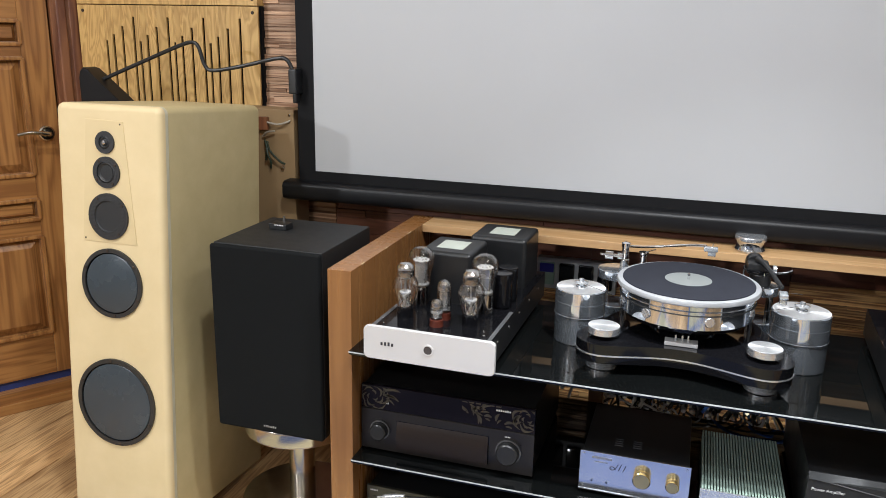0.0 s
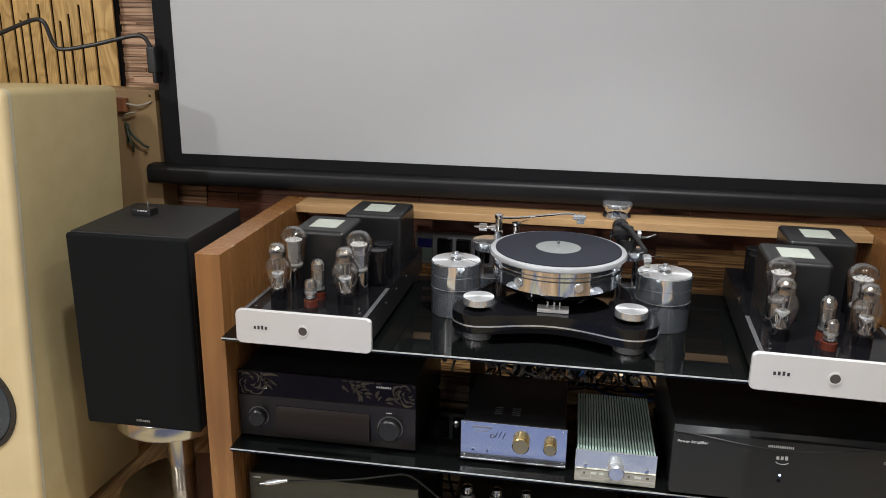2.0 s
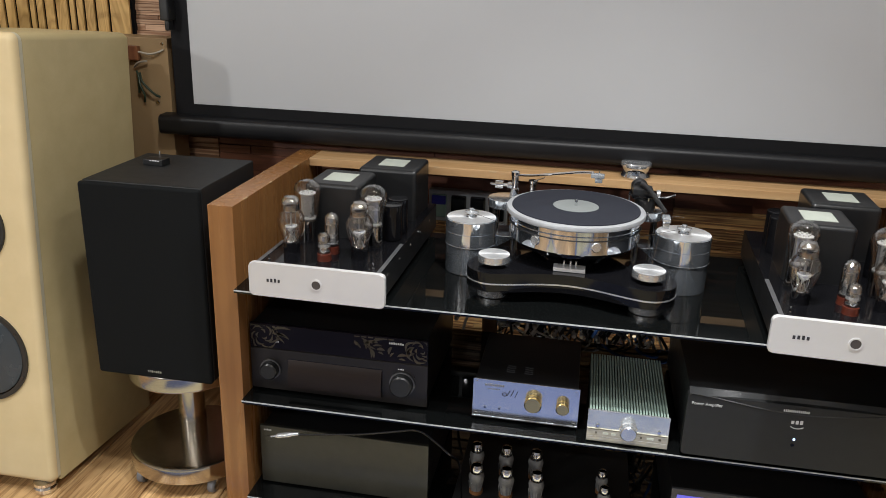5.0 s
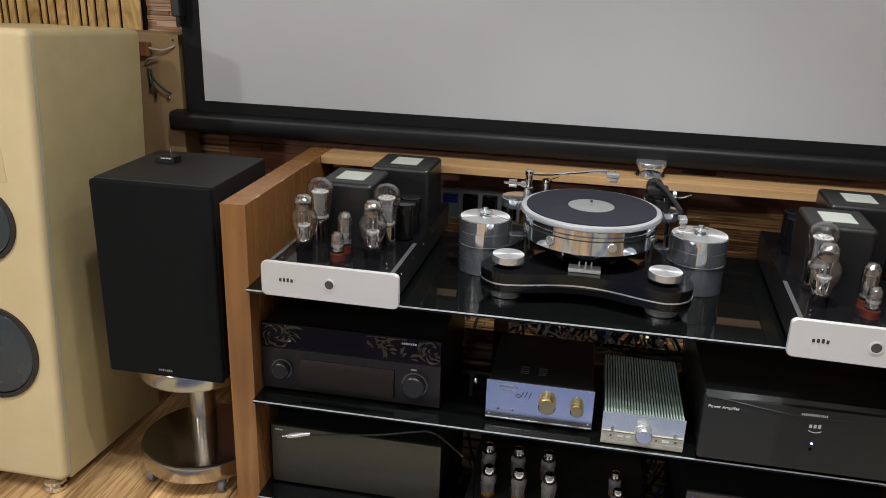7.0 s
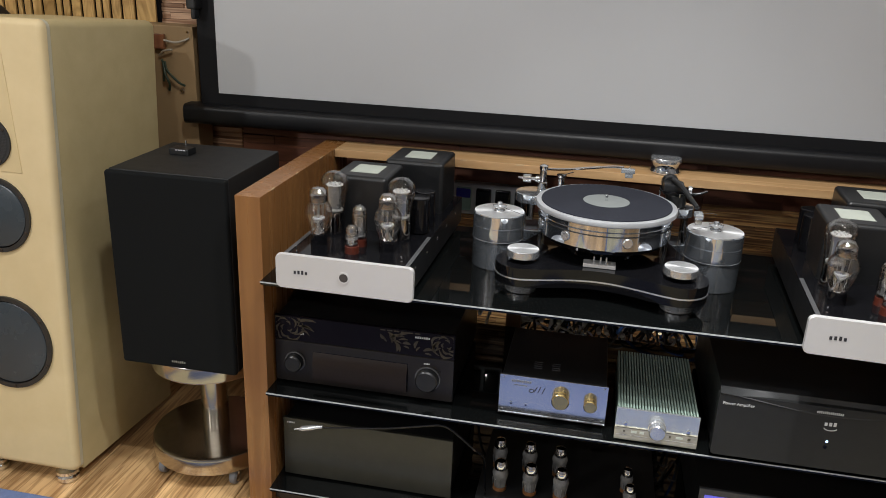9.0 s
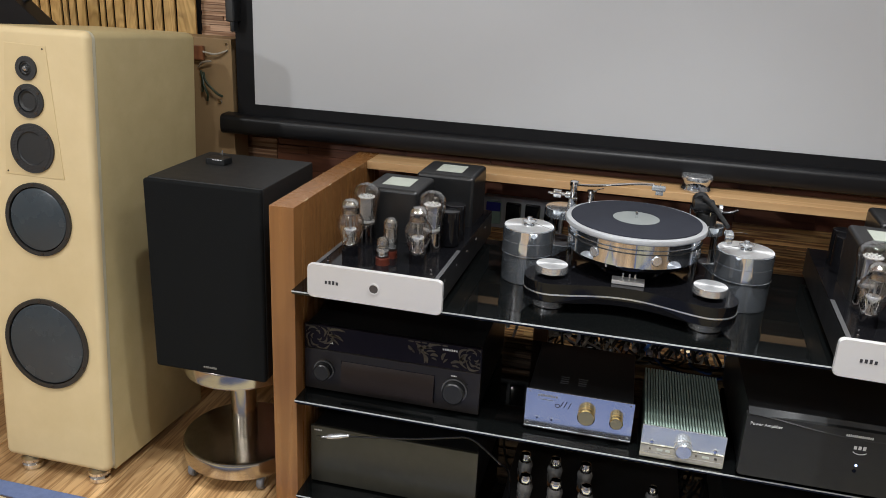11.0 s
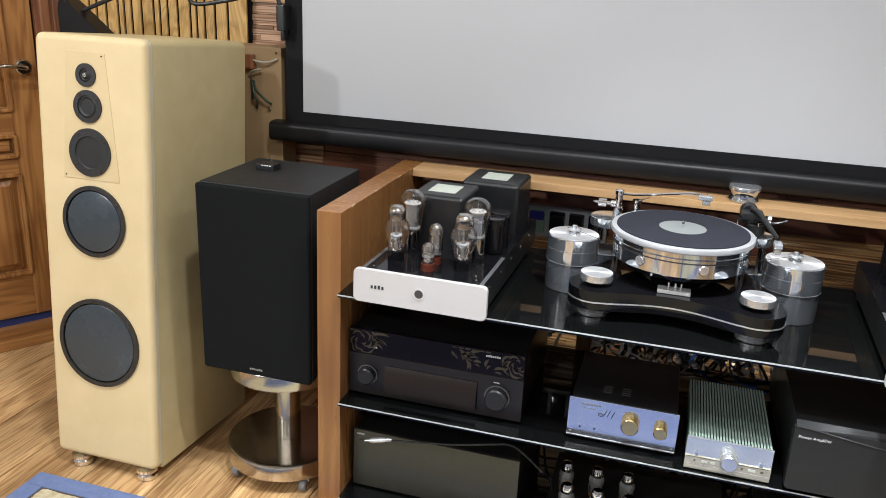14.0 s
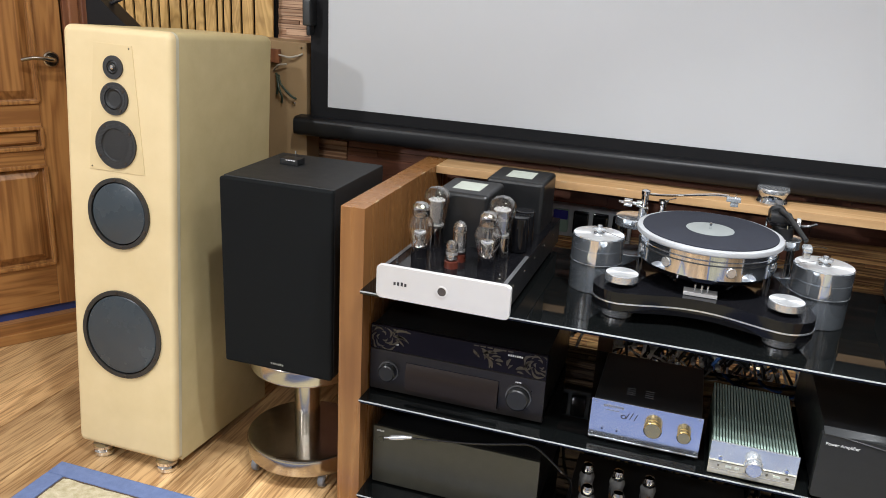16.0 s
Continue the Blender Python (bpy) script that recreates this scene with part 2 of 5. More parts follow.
def perforated(name, col, hole, pitch):
    """Black metal gauze: rows of small holes."""
    m = mat(name, col, 0.42, scale=40)
    nt = m.node_tree
    b = nt.nodes["Principled BSDF"]
    tc = nt.nodes.new("ShaderNodeTexCoord")
    v = nt.nodes.new("ShaderNodeTexVoronoi")
    v.voronoi_dimensions = "2D"
    v.inputs["Scale"].default_value, v.inputs["Randomness"].default_value = 1.0 / pitch, 0.1
    turn = nt.nodes.new("ShaderNodeMapping")
    turn.inputs["Rotation"].default_value = (radians(90), 0, 0)
    nt.links.new(tc.outputs["Object"], turn.inputs["Vector"])
    nt.links.new(turn.outputs[0], v.inputs["Vector"])
    ramp = nt.nodes.new("ShaderNodeValToRGB")
    ramp.color_ramp.elements[0].position, ramp.color_ramp.elements[0].color = 0.30, (*hole, 1)
    ramp.color_ramp.elements[1].position, ramp.color_ramp.elements[1].color = 0.42, (*col, 1)
    nt.links.new(v.outputs["Distance"], ramp.inputs[0])
    nt.links.new(ramp.outputs[0], b.inputs["Base Color"])
    return m


def smoked_glass(name, through):
    """Dark polished glass that lets a little light through."""
    m = bpy.data.materials.new(name)
    m.use_nodes = True
    nt = m.node_tree
    b = nt.nodes["Principled BSDF"]
    b.inputs["Base Color"].default_value = (0.0035, 0.004, 0.004, 1)
    tc = nt.nodes.new("ShaderNodeTexCoord")
    n1 = nt.nodes.new("ShaderNodeTexNoise")
    n1.inputs["Scale"].default_value, n1.inputs["Detail"].default_value = 5.0, 6.0
    nt.links.new(tc.outputs["Object"], n1.inputs["Vector"])
    rr = nt.nodes.new("ShaderNodeMapRange")
    rr.inputs["From Min"].default_value, rr.inputs["From Max"].default_value = 0.35, 0.75
    rr.inputs["To Min"].default_value, rr.inputs["To Max"].default_value = 0.012, 0.06
    nt.links.new(n1.outputs["Fac"], rr.inputs["Value"])
    nt.links.new(rr.outputs[0], b.inputs["Roughness"])
    tr = nt.nodes.new("ShaderNodeBsdfTransparent")
    mx = nt.nodes.new("ShaderNodeMixShader")
    mx.inputs[0].default_value = through
    nt.links.new(b.outputs[0], mx.inputs[1])
    nt.links.new(tr.outputs[0], mx.inputs[2])
    nt.links.new(mx.outputs[0], nt.nodes["Material Output"].inputs["Surface"])
    return m


def glow(name, col, strength):
    m = bpy.data.materials.new(name)
    m.use_nodes = True
    b = m.node_tree.nodes["Principled BSDF"]
    b.inputs["Base Color"].default_value = (*col, 1)
    b.inputs["Emission Color"].default_value = (*col, 1)
    b.inputs["Emission Strength"].default_value = strength
    return m


RACK_WOOD = wood("cherry_veneer", (0.285, 0.132, 0.044), (0.195, 0.083, 0.026), "z", 8.0, 0.27, strength=0.62, long=0.05, fine=0.5, coat=0.15)
RACK_WOOD_X = wood("cherry_veneer_board", (0.50, 0.315, 0.155), (0.40, 0.235, 0.105), "x", 6.0, 0.35, strength=0.7)
DOOR_WOOD = wood("stained_pine_door", (0.38, 0.18, 0.055), (0.23, 0.095, 0.026), "z", 13.0, 0.35, coat=0.2, long=0.045, twist=0.25, fine=0.45)
DOOR_RAIL = wood("stained_pine_rail", (0.38, 0.18, 0.055), (0.23, 0.095, 0.026), "x", 13.0, 0.35, coat=0.2, long=0.045, twist=0.25, fine=0.45)
TRIM_WOOD = wood("reddish_stained_trim", (0.23, 0.095, 0.042), (0.13, 0.045, 0.02), "z", 9.0, 0.35, coat=0.2)
FLOOR_WOOD = oak_floor("oak_laminate")
# Brightened gold: light reaching the low wall is put into this colour.
WALL_WOOD_LIT = wood("layered_lit_wall_planks", (0.64, 0.39, 0.16), (0.22, 0.095, 0.038), "x", 26.0, 0.42, rand=0.35, long=0.025, twist=0.1)
WALL_PALE = wood("pale_layered_planks", (0.50, 0.31, 0.19), (0.24, 0.12, 0.06), "x", 26.0, 0.55, rand=0.28, long=0.025, twist=0.1)
CHIP = mat("bare_chipped_wood", (0.50, 0.345, 0.19), 0.7, scale=90)
PLY = wood("birch_plywood", (0.57, 0.36, 0.125), (0.40, 0.235, 0.072), "z", 9.0, 0.40, rand=0.08, strength=0.8, long=0.22, twist=1.6)
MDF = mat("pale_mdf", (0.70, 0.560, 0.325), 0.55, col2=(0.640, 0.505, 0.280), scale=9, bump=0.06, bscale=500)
# Raw MDF, greener than the baffle; colour also darkened for the side's weaker light.
MDF_SIDE = mat("raw_mdf_shaded_side", (0.545, 0.445, 0.235), 0.6, col2=(0.485, 0.392, 0.200), scale=14, bump=0.12, bscale=420)
MDF_PLATE = mat("pale_mdf_plate", (0.66, 0.520, 0.290), 0.5, col2=(0.60, 0.470, 0.255), scale=6, bump=0.05, bscale=500)
SEAM = mat("pale_seam_strip", (0.56, 0.51, 0.37), 0.5)
BOX_MDF = mat("brown_mdf", (0.31, 0.205, 0.100), 0.6, scale=6, bump=0.06)
BLACK = mat("black_textured_paint", (0.010, 0.0105, 0.011), 0.55, scale=40, bump=0.12, bscale=900)
CLOTH = mat("black_grille_cloth", (0.0070, 0.0078, 0.0082), 0.85, col2=(0.0055, 0.0062, 0.0066), scale=14, bump=0.4, bscale=1600, spec=0.14)
SATIN = mat("satin_black_metal", (0.0105, 0.0108, 0.0115), 0.33, scale=20)
GLOSS = mat("gloss_black", (0.005, 0.005, 0.006), 0.06, rvar=0.02, spec=0.3)
SHELF_GLASS = smoked_glass("black_shelf_glass", 0.07)
GLASS_EDGE = mat("ground_glass_edge", (0.50, 0.52, 0.53), 0.25, metal=0.15)
CHROME = mat("polished_chrome", (0.82, 0.83, 0.84), 0.06, 1.0, col2=(0.76, 0.77, 0.78), rvar=0.02, scale=30)
STEEL = mat("brushed_steel", (0.56, 0.53, 0.475), 0.18, 1.0, col2=(0.46, 0.43, 0.38), stretch=(1, 1, 14), scale=30, rvar=0.015)
ALU = mat("bead_blasted_aluminium", (0.66, 0.65, 0.645), 0.38, 0.35, col2=(0.64, 0.63, 0.625), scale=20, bump=0.04, bscale=1800)
CONE = mat("grey_woofer_cone", (0.041, 0.054, 0.065), 0.27, col2=(0.036, 0.048, 0.058), scale=8, rvar=0.05)
DRIVER_FRAME = mat("satin_driver_frame", (0.024, 0.023, 0.022), 0.42, scale=30, bump=0.1, bscale=900)
CONE_DARK = mat("dark_cone", (0.014, 0.015, 0.016), 0.45, scale=90, bump=0.3, bscale=1500)
GAUZE = perforated("perforated_black_gauze", (0.030, 0.031, 0.033), (0.004, 0.004, 0.004), 0.0034)
RUBBER = mat("black_rubber", (0.02, 0.02, 0.021), 0.6, scale=30)
SCREEN = mat("matt_grey_screen", (0.46, 0.465, 0.475), 0.45, col2=(0.445, 0.45, 0.46), scale=3)
FRAME_BLACK = mat("black_velvet_frame", (0.007, 0.007, 0.008), 0.7, scale=20, spec=0.2)
BAR_BLACK = mat("black_lacquer_bar", (0.007, 0.007, 0.008), 0.42, scale=10, spec=0.28)
PAPER = mat("cream_paper_label", (0.42, 0.45, 0.39), 0.6)
GREY_LABEL = mat("grey_record_label", (0.19, 0.205, 0.20), 0.5)
FELT = mat("dark_felt_mat", (0.02, 0.022, 0.03), 0.9, col2=(0.014, 0.015, 0.021), scale=30, bump=0.2, bscale=900, spec=0.2)
GOLD = mat("polished_brass", (0.80, 0.60, 0.25), 0.16, 1.0, rvar=0.04)
# Plain polished steel; the bluish tint stands in for the blue it reflects.
MIRRORED_BLUE = mat("mirror_faceplate_reflection_tint", (0.80, 0.84, 0.90), 0.15, 0.94, col2=(0.72, 0.76, 0.83), scale=14, rvar=0.05)
# Upright light and dark streaks imitate reflections in the polished metal.
POD = mat("metal_with_reflection_streaks", (0.80, 0.86, 0.95), 0.07, 0.97, col2=(0.50, 0.55, 0.62), stretch=(1, 1, 0.03), scale=40, rvar=0.07, lo=0.38, hi=0.6)
GREY_GEM = mat("smoky_button", (0.085, 0.075, 0.075), 0.18, 0.4)
BIG_FACE = mat("charcoal_faceplate", (0.0185, 0.0190, 0.0190), 0.42, scale=40, bump=0.05, bscale=1500, spec=0.35)
LIP_DARK = mat("satin_sculpted_lip", (0.027, 0.028, 0.029), 0.36, 0.2)
LIP = mat("brushed_dark_lip", (0.16, 0.16, 0.165), 0.35, 0.6)
RIM = mat("satin_metal_rim", (0.42, 0.43, 0.445), 0.36, 0.3)
SILVERED = mat("silvered_glass", (0.42, 0.40, 0.38), 0.05, 1.0, col2=(0.30, 0.285, 0.27), scale=60, rvar=0.03)
MICA = mat("white_mica", (0.50, 0.49, 0.47), 0.35)
RED_WALL = wood("reddish_wall_boards", (0.24, 0.092, 0.05), (0.15, 0.05, 0.026), "x", 10.0, 0.45, rand=0.1)
CREAM_METAL = mat("warm_polished_metal", (0.70, 0.66, 0.52), 0.22, 0.6, col2=(0.46, 0.43, 0.33), stretch=(1, 1, 6), scale=40, rvar=0.05)
TURNED = mat("turned_aluminium", (0.74, 0.77, 0.80), 0.20, 0.84, col2=(0.60, 0.61, 0.62), scale=22)
LATHED = turned_metal("lathe_faced_aluminium", (0.88, 0.89, 0.90), 0.34, 0.9)
# Softer upright streaks in the colour, again standing in for mirrored room and lamps.
LATHED_SIDE = mat("hazy_aluminium_reflection_streaks", (0.82, 0.88, 0.95), 0.09, 0.93, col2=(0.64, 0.70, 0.77), stretch=(1, 1, 0.03), scale=45, rvar=0.07, lo=0.38, hi=0.62)
FIN_GREEN = mat("pale_anodised_fins", (0.38, 0.50, 0.43), 0.38, 0.35, scale=20)
SILVER_FACE = mat("polished_silver_face", (0.70, 0.74, 0.77), 0.22, 0.75, scale=10, rvar=0.06)
ORANGE = mat("orange_tube_base", (0.085, 0.019, 0.010), 0.3, col2=(0.06, 0.013, 0.008), scale=60)
PLATE_GREY = mat("tube_plate_grey", (0.36, 0.36, 0.36), 0.28, 0.6)
GETTER = mat("silver_getter", (0.75, 0.73, 0.70), 0.12, 1.0)
TUBE_GLASS = clear_glass("tube_glass")
SMOKED = mat("grey_frosted_tube_glass", (0.26, 0.255, 0.25), 0.10, col2=(0.12, 0.118, 0.115), scale=40, rvar=0.03)
COPPER = mat("copper_brown_base", (0.36, 0.16, 0.06), 0.35, 0.3)
WHITE_INK = mat("white_print", (0.62, 0.62, 0.62), 0.5)
DARK_INK = mat("dark_print", (0.03, 0.03, 0.035), 0.5)
BRONZE_INK = mat("bronze_print", (0.062, 0.050, 0.032), 0.4, 0.2)
WHEEL = mat("grey_caster_rubber", (0.20, 0.21, 0.23), 0.5, scale=30)
PURPLE = mat("violet_display_glass", (0.0085, 0.0068, 0.0095), 0.14, rvar=0.03, spec=0.13)
FLAP = mat("brown_black_flap", (0.030, 0.021, 0.018), 0.36, 0.5, col2=(0.025, 0.018, 0.015), stretch=(1, 14, 14), scale=30)
GREY_FACE = mat("dark_grey_faceplate", (0.0215, 0.0185, 0.0175), 0.30, 0.3, scale=30)
OLIVE_FACE = mat("olive_black_faceplate", (0.055, 0.053, 0.042), 0.32, 0.3, scale=30)
RUG_BLUE = mat("blue_rug_binding", (0.165, 0.22, 0.40), 0.85, scale=60, bump=0.5, bscale=700, spec=0.1)
RUG_CREAM = mat("cream_rug_pile", (0.62, 0.56, 0.40), 0.95, col2=(0.40, 0.34, 0.20), scale=55, bump=0.9, bscale=260, spec=0.1)
RUG_CENTRE = mat("slate_blue_rug_pile", (0.115, 0.140, 0.24), 0.95, col2=(0.06, 0.08, 0.17), scale=40, bump=0.9, bscale=260, spec=0.1)
RUG_BROWN = mat("brown_rug_line", (0.10, 0.07, 0.05), 0.9, scale=60)
BLUE_STRIP = mat("blue_floor_beyond", (0.03, 0.05, 0.20), 0.7, scale=20)
SLATE = mat("slate_blue_reflection_wall", (0.27, 0.30, 0.37), 0.7, scale=4, bump=0.1)
PLASTER = mat("grey_brown_plaster", (0.34, 0.32, 0.30), 0.8, scale=4, bump=0.1)
CEILING = mat("white_ceiling_paint", (0.78, 0.76, 0.72), 0.8, scale=3)
CABLE = mat("black_cable_jacket", (0.012, 0.012, 0.013), 0.4, scale=60)
CABLE_WHITE = mat("white_cable_jacket", (0.60, 0.59, 0.55), 0.5, scale=60)
CABLE_CREAM = mat("cream_wire_jacket", (0.38, 0.34, 0.27), 0.5, scale=60)
CABLE_GREEN = mat("green_cable_jacket", (0.022, 0.038, 0.020), 0.5, scale=60)
CABLE_BLUE = mat("blue_cable_jacket", (0.04, 0.15, 0.5), 0.4, scale=60)
DARK_PLASTIC = mat("dark_grey_plastic", (0.06, 0.06, 0.065), 0.4, scale=20)
GREY_PLASTIC = mat("grey_plastic_strip", (0.48, 0.49, 0.50), 0.45, scale=20)
BLUE_PLASTIC = mat("blue_plastic", (0.03, 0.03, 0.30), 0.4, scale=20)
TEAL_PLASTIC = mat("teal_plastic", (0.28, 0.42, 0.36), 0.5, scale=20)
BROWN_SCREW = mat("dark_screw", (0.05, 0.035, 0.025), 0.5, 0.4)
LED = glow("pale_blue_led", (0.45, 0.60, 1.0), 5.0)
LAMP_GLOW = glow("lamp_diffuser", (1.0, 0.93, 0.84), 14.0)
BLUE_LCD = glow("blue_display", (0.15, 0.14, 0.7), 0.8)


# ---- mesh helpers ----
def thing(name, label, category, at=(0, 0, 0), rz=0.0, group="", kind=""):
    ob = new(name)
    ob.empty_display_size = 0.05
    ob.matrix_basis = pose(*at, 0, 0, rz)
    return tagged(ob, label, category, group, kind)


def part(name, bm, material, parent=None, label="", smooth=35):
    me = bpy.data.meshes.new(name)
    bmesh.ops.recalc_face_normals(bm, faces=bm.faces)
    bm.to_mesh(me)
    bm.free()
    me.materials.append(material)
    if smooth:
        me.shade_smooth()
        me.set_sharp_from_angle(angle=radians(smooth))
    ob = new(name, me)
    if smooth and len(me.polygons) < 1500:
        mod = ob.modifiers.new("weighted_normal", "WEIGHTED_NORMAL")
        mod.keep_sharp = True
    if parent is not None:
        ob.parent = parent
    if label:
        ob["label"] = label
    return ob


def box(x0, x1, y0, y1, z0, z1, bevel=0.0, seg=2, bm=None):
    own = bmesh.new()
    bmesh.ops.create_cube(own, size=1.0, matrix=Matrix.LocRotScale(
        ((x0 + x1) / 2, (y0 + y1) / 2, (z0 + z1) / 2), None, (abs(x1 - x0), abs(y1 - y0), abs(z1 - z0))))
    if bevel:
        bmesh.ops.bevel(own, geom=own.edges[:], offset=bevel, segments=seg, affect="EDGES", profile=0.5)
    return merged(bm, own)


def merged(bm, own):
    if bm is None:
        return own
    me = bpy.data.meshes.new("tmp")
    own.to_mesh(me)
    own.free()
    bm.from_mesh(me)
    bpy.data.meshes.remove(me)
    return bm


def lathe(profile, centre=(0, 0, 0), seg=40, axis="z", bm=None):
    """A turned shape: profile of (radius, height) along an axis."""
    bm = bm or bmesh.new()
    rings = []
    for r, h in profile:
        ring = []
        for k in range(seg):
            a = 2 * math.pi * k / seg
            c, s = r * math.cos(a), r * math.sin(a)
            p = {"z": (c, s, h), "y": (c, h, s), "x": (h, c, s)}[axis]
            ring.append(bm.verts.new(Vector(p) + Vector(centre)))
        rings.append(ring)
    for a, b in zip(rings, rings[1:]):
        for k in range(seg):
            bm.faces.new((a[k], a[(k + 1) % seg], b[(k + 1) % seg], b[k]))
    if profile[0][0] > 1e-6:
        bm.faces.new(rings[0])
    if profile[-1][0] > 1e-6:
        bm.faces.new(rings[-1])
    bmesh.ops.remove_doubles(bm, verts=[v for ring in rings for v in ring], dist=1e-6)
    return bm


def disc(r, z0, z1, centre=(0, 0, 0), seg=40, edge=0.0, axis="z", bm=None):
    e = min(edge, (z1 - z0) / 2.2, r / 2)
    prof = [(r, z0), (r, z1)] if not e else [(r - e, z0), (r, z0 + e), (r, z1 - e), (r - e * 0.3, z1 - e * 0.3), (r - e, z1)]
    return lathe(prof, centre, seg, axis, bm)


def ringed(r0, r1, z0, z1, centre=(0, 0, 0), seg=48, axis="z", edge=0.001, bm=None):
    """A flat ring with a hole."""
    prof = [(r0, z0), (r1, z0), (r1, z1 - edge), (r1 - edge, z1), (r0 + edge, z1), (r0, z1 - edge), (r0, z0)]
    bm = bm or bmesh.new()
    rings = []
    for r, h in prof[:-1]:
        ring = []
        for k in range(seg):
            a = 2 * math.pi * k / seg
            c, s = r * math.cos(a), r * math.sin(a)
            p = {"z": (c, s, h), "y": (c, h, s), "x": (h, c, s)}[axis]
            ring.append(bm.verts.new(Vector(p) + Vector(centre)))
        rings.append(ring)
    for a, b in zip(rings, rings[1:] + rings[:1]):
        for k in range(seg):
            bm.faces.new((a[k], a[(k + 1) % seg], b[(k + 1) % seg], b[k]))
    return bm


def smooth_path(points, n=8):
    """A Catmull-Rom line through the points."""
    pts = [Vector(p) for p in points]
    ext = [2 * pts[0] - pts[1], *pts, 2 * pts[-1] - pts[-2]]
    out = []
    for i in range(1, len(ext) - 2):
        a, b, c, d = ext[i - 1:i + 3]
        for k in range(n):
            t = k / n
            out.append(0.5 * (2 * b + (c - a) * t + (2 * a - 5 * b + 4 * c - d) * t * t + (3 * b - a - 3 * c + d) * t ** 3))
    return out + [pts[-1]]


def tube(points, r, seg=10, bm=None, r_end=None):
    bm = bm or bmesh.new()
    pts = [Vector(p) for p in points]
    rings, up = [], Vector((0.13, 0.21, 1)).normalized()
    for i, p in enumerate(pts):
        d = (pts[min(i + 1, len(pts) - 1)] - pts[max(i - 1, 0)]).normalized()
        u = d.cross(up)
        if u.length < 1e-3:
            u = d.cross(Vector((1, 0, 0)))
        u.normalize()
        v = d.cross(u).normalized()
        up = u.cross(d)
        rad = r if r_end is None else r + (r_end - r) * i / (len(pts) - 1)
        rings.append([bm.verts.new(p + rad * (math.cos(2 * math.pi * k / seg) * u + math.sin(2 * math.pi * k / seg) * v)) for k in range(seg)])
    for a, b in zip(rings, rings[1:]):
        for k in range(seg):
            bm.faces.new((a[k], a[(k + 1) % seg], b[(k + 1) % seg], b[k]))
    bm.faces.new(rings[0])
    bm.faces.new(rings[-1])
    return bm


def prism(outline, z0, z1, bevel=0.0, seg=2, bm=None):
    """An upright slab from a flat outline of (x, y)."""
    own = bmesh.new()
    low = [own.verts.new((x, y, z0)) for x, y in outline]
    high = [own.verts.new((x, y, z1)) for x, y in outline]
    n = len(low)
    own.faces.new(low[::-1])
    own.faces.new(high)
    for k in range(n):
        own.faces.new((low[k], low[(k + 1) % n], high[(k + 1) % n], high[k]))
    if bevel:
        rim = [e for e in own.edges if abs(e.verts[0].co.z - e.verts[1].co.z) < 1e-6]
        bmesh.ops.bevel(own, geom=rim, offset=bevel, segments=seg, affect="EDGES", profile=0.5)
    return merged(bm, own)


def rounded_rect(x0, x1, z0, z1, r, n=6):
    out = []
    for cx, cz, a0 in ((x1 - r, z1 - r, 0), (x0 + r, z1 - r, 90), (x0 + r, z0 + r, 180), (x1 - r, z0 + r, 270)):
        for k in range(n + 1):
            a = radians(a0 + 90 * k / n)
            out.append((cx + r * math.cos(a), cz + r * math.sin(a)))
    return out


def plate(outline, y0, y1, bevel=0.0, seg=2):
    """A slab standing on edge, from an outline of (x, z), from y0 (front) to y1."""
    bm = prism(outline, 0.0, y1 - y0, bevel, seg)
    for v in bm.verts:
        x, z, h = v.co
        v.co = (x, y1 - h, z)
    return bm


def bars(x0, x1, z, h, n, y, material, parent, name="lettering_bar", gap=0.25):
    """Unreadable or branded writing: a row of small upright bars on a front face."""
    bm = bmesh.new()
    w = (x1 - x0) / n
    for k in range(n):
        box(x0 + k * w, x0 + k * w + w * (1 - gap), y - 0.0006, y + 0.0004, z, z + h * (0.8 + 0.2 * ((k * 7) % 3) / 2), bm=bm)
    return part(name, bm, material, parent, smooth=0)


def words(body, x, y, z, size, material, parent):
    """Readable words standing on a front face."""
    cu = bpy.data.curves.new("words", "FONT")
    cu.body, cu.size, cu.extrude = body, size, 0.0003
    tmp = bpy.data.objects.new("words", cu)
    me = bpy.data.meshes.new_from_object(tmp)
    bpy.data.objects.remove(tmp)
    ob = new("lettering", me)
    me.materials.clear()
    me.materials.append(material)
    ob.parent = parent
    ob.matrix_basis = pose(x, y, z, 90, 0, 0)
    return ob

# ---- the room ----
X0, X1, Y0, Y1, TOP = -2.35, 3.05, -4.4, 0.735, 2.6
CORNER = Vector((-1.242, 0.735))
DOOR_AT, DOOR_TURN = (-1.46, 0.40, 0.0), 57.0


def structure(name, bm, material, label, category, parent=None, smooth=35):
    return tagged(part(name, bm, material, parent, label, smooth), label, category, kind="structure")


floor = structure("floor", box(X0 - 1.0, X1, Y0, Y1 + 0.5, -0.12, -0.012), BROWN_SCREW, "oak laminate plank floor, warm and lightly worn", "floor")
structure("ceiling", box(X0 - 0.2, X1 + 0.2, Y0 - 0.2, Y1 + 0.2, TOP, TOP + 0.1), CEILING, "plain white painted ceiling", "ceiling")
wall_north = structure("wall_north", box(-1.6, X1 + 0.12, Y1, Y1 + 0.12, 0, TOP), TRIM_WOOD, "back wall clad with layered brown wood planks", "wall")
structure("wall_east", box(X1, X1 + 0.12, Y0, Y1, 0, TOP), PLASTER, "plain grey-brown plaster side wall", "wall")
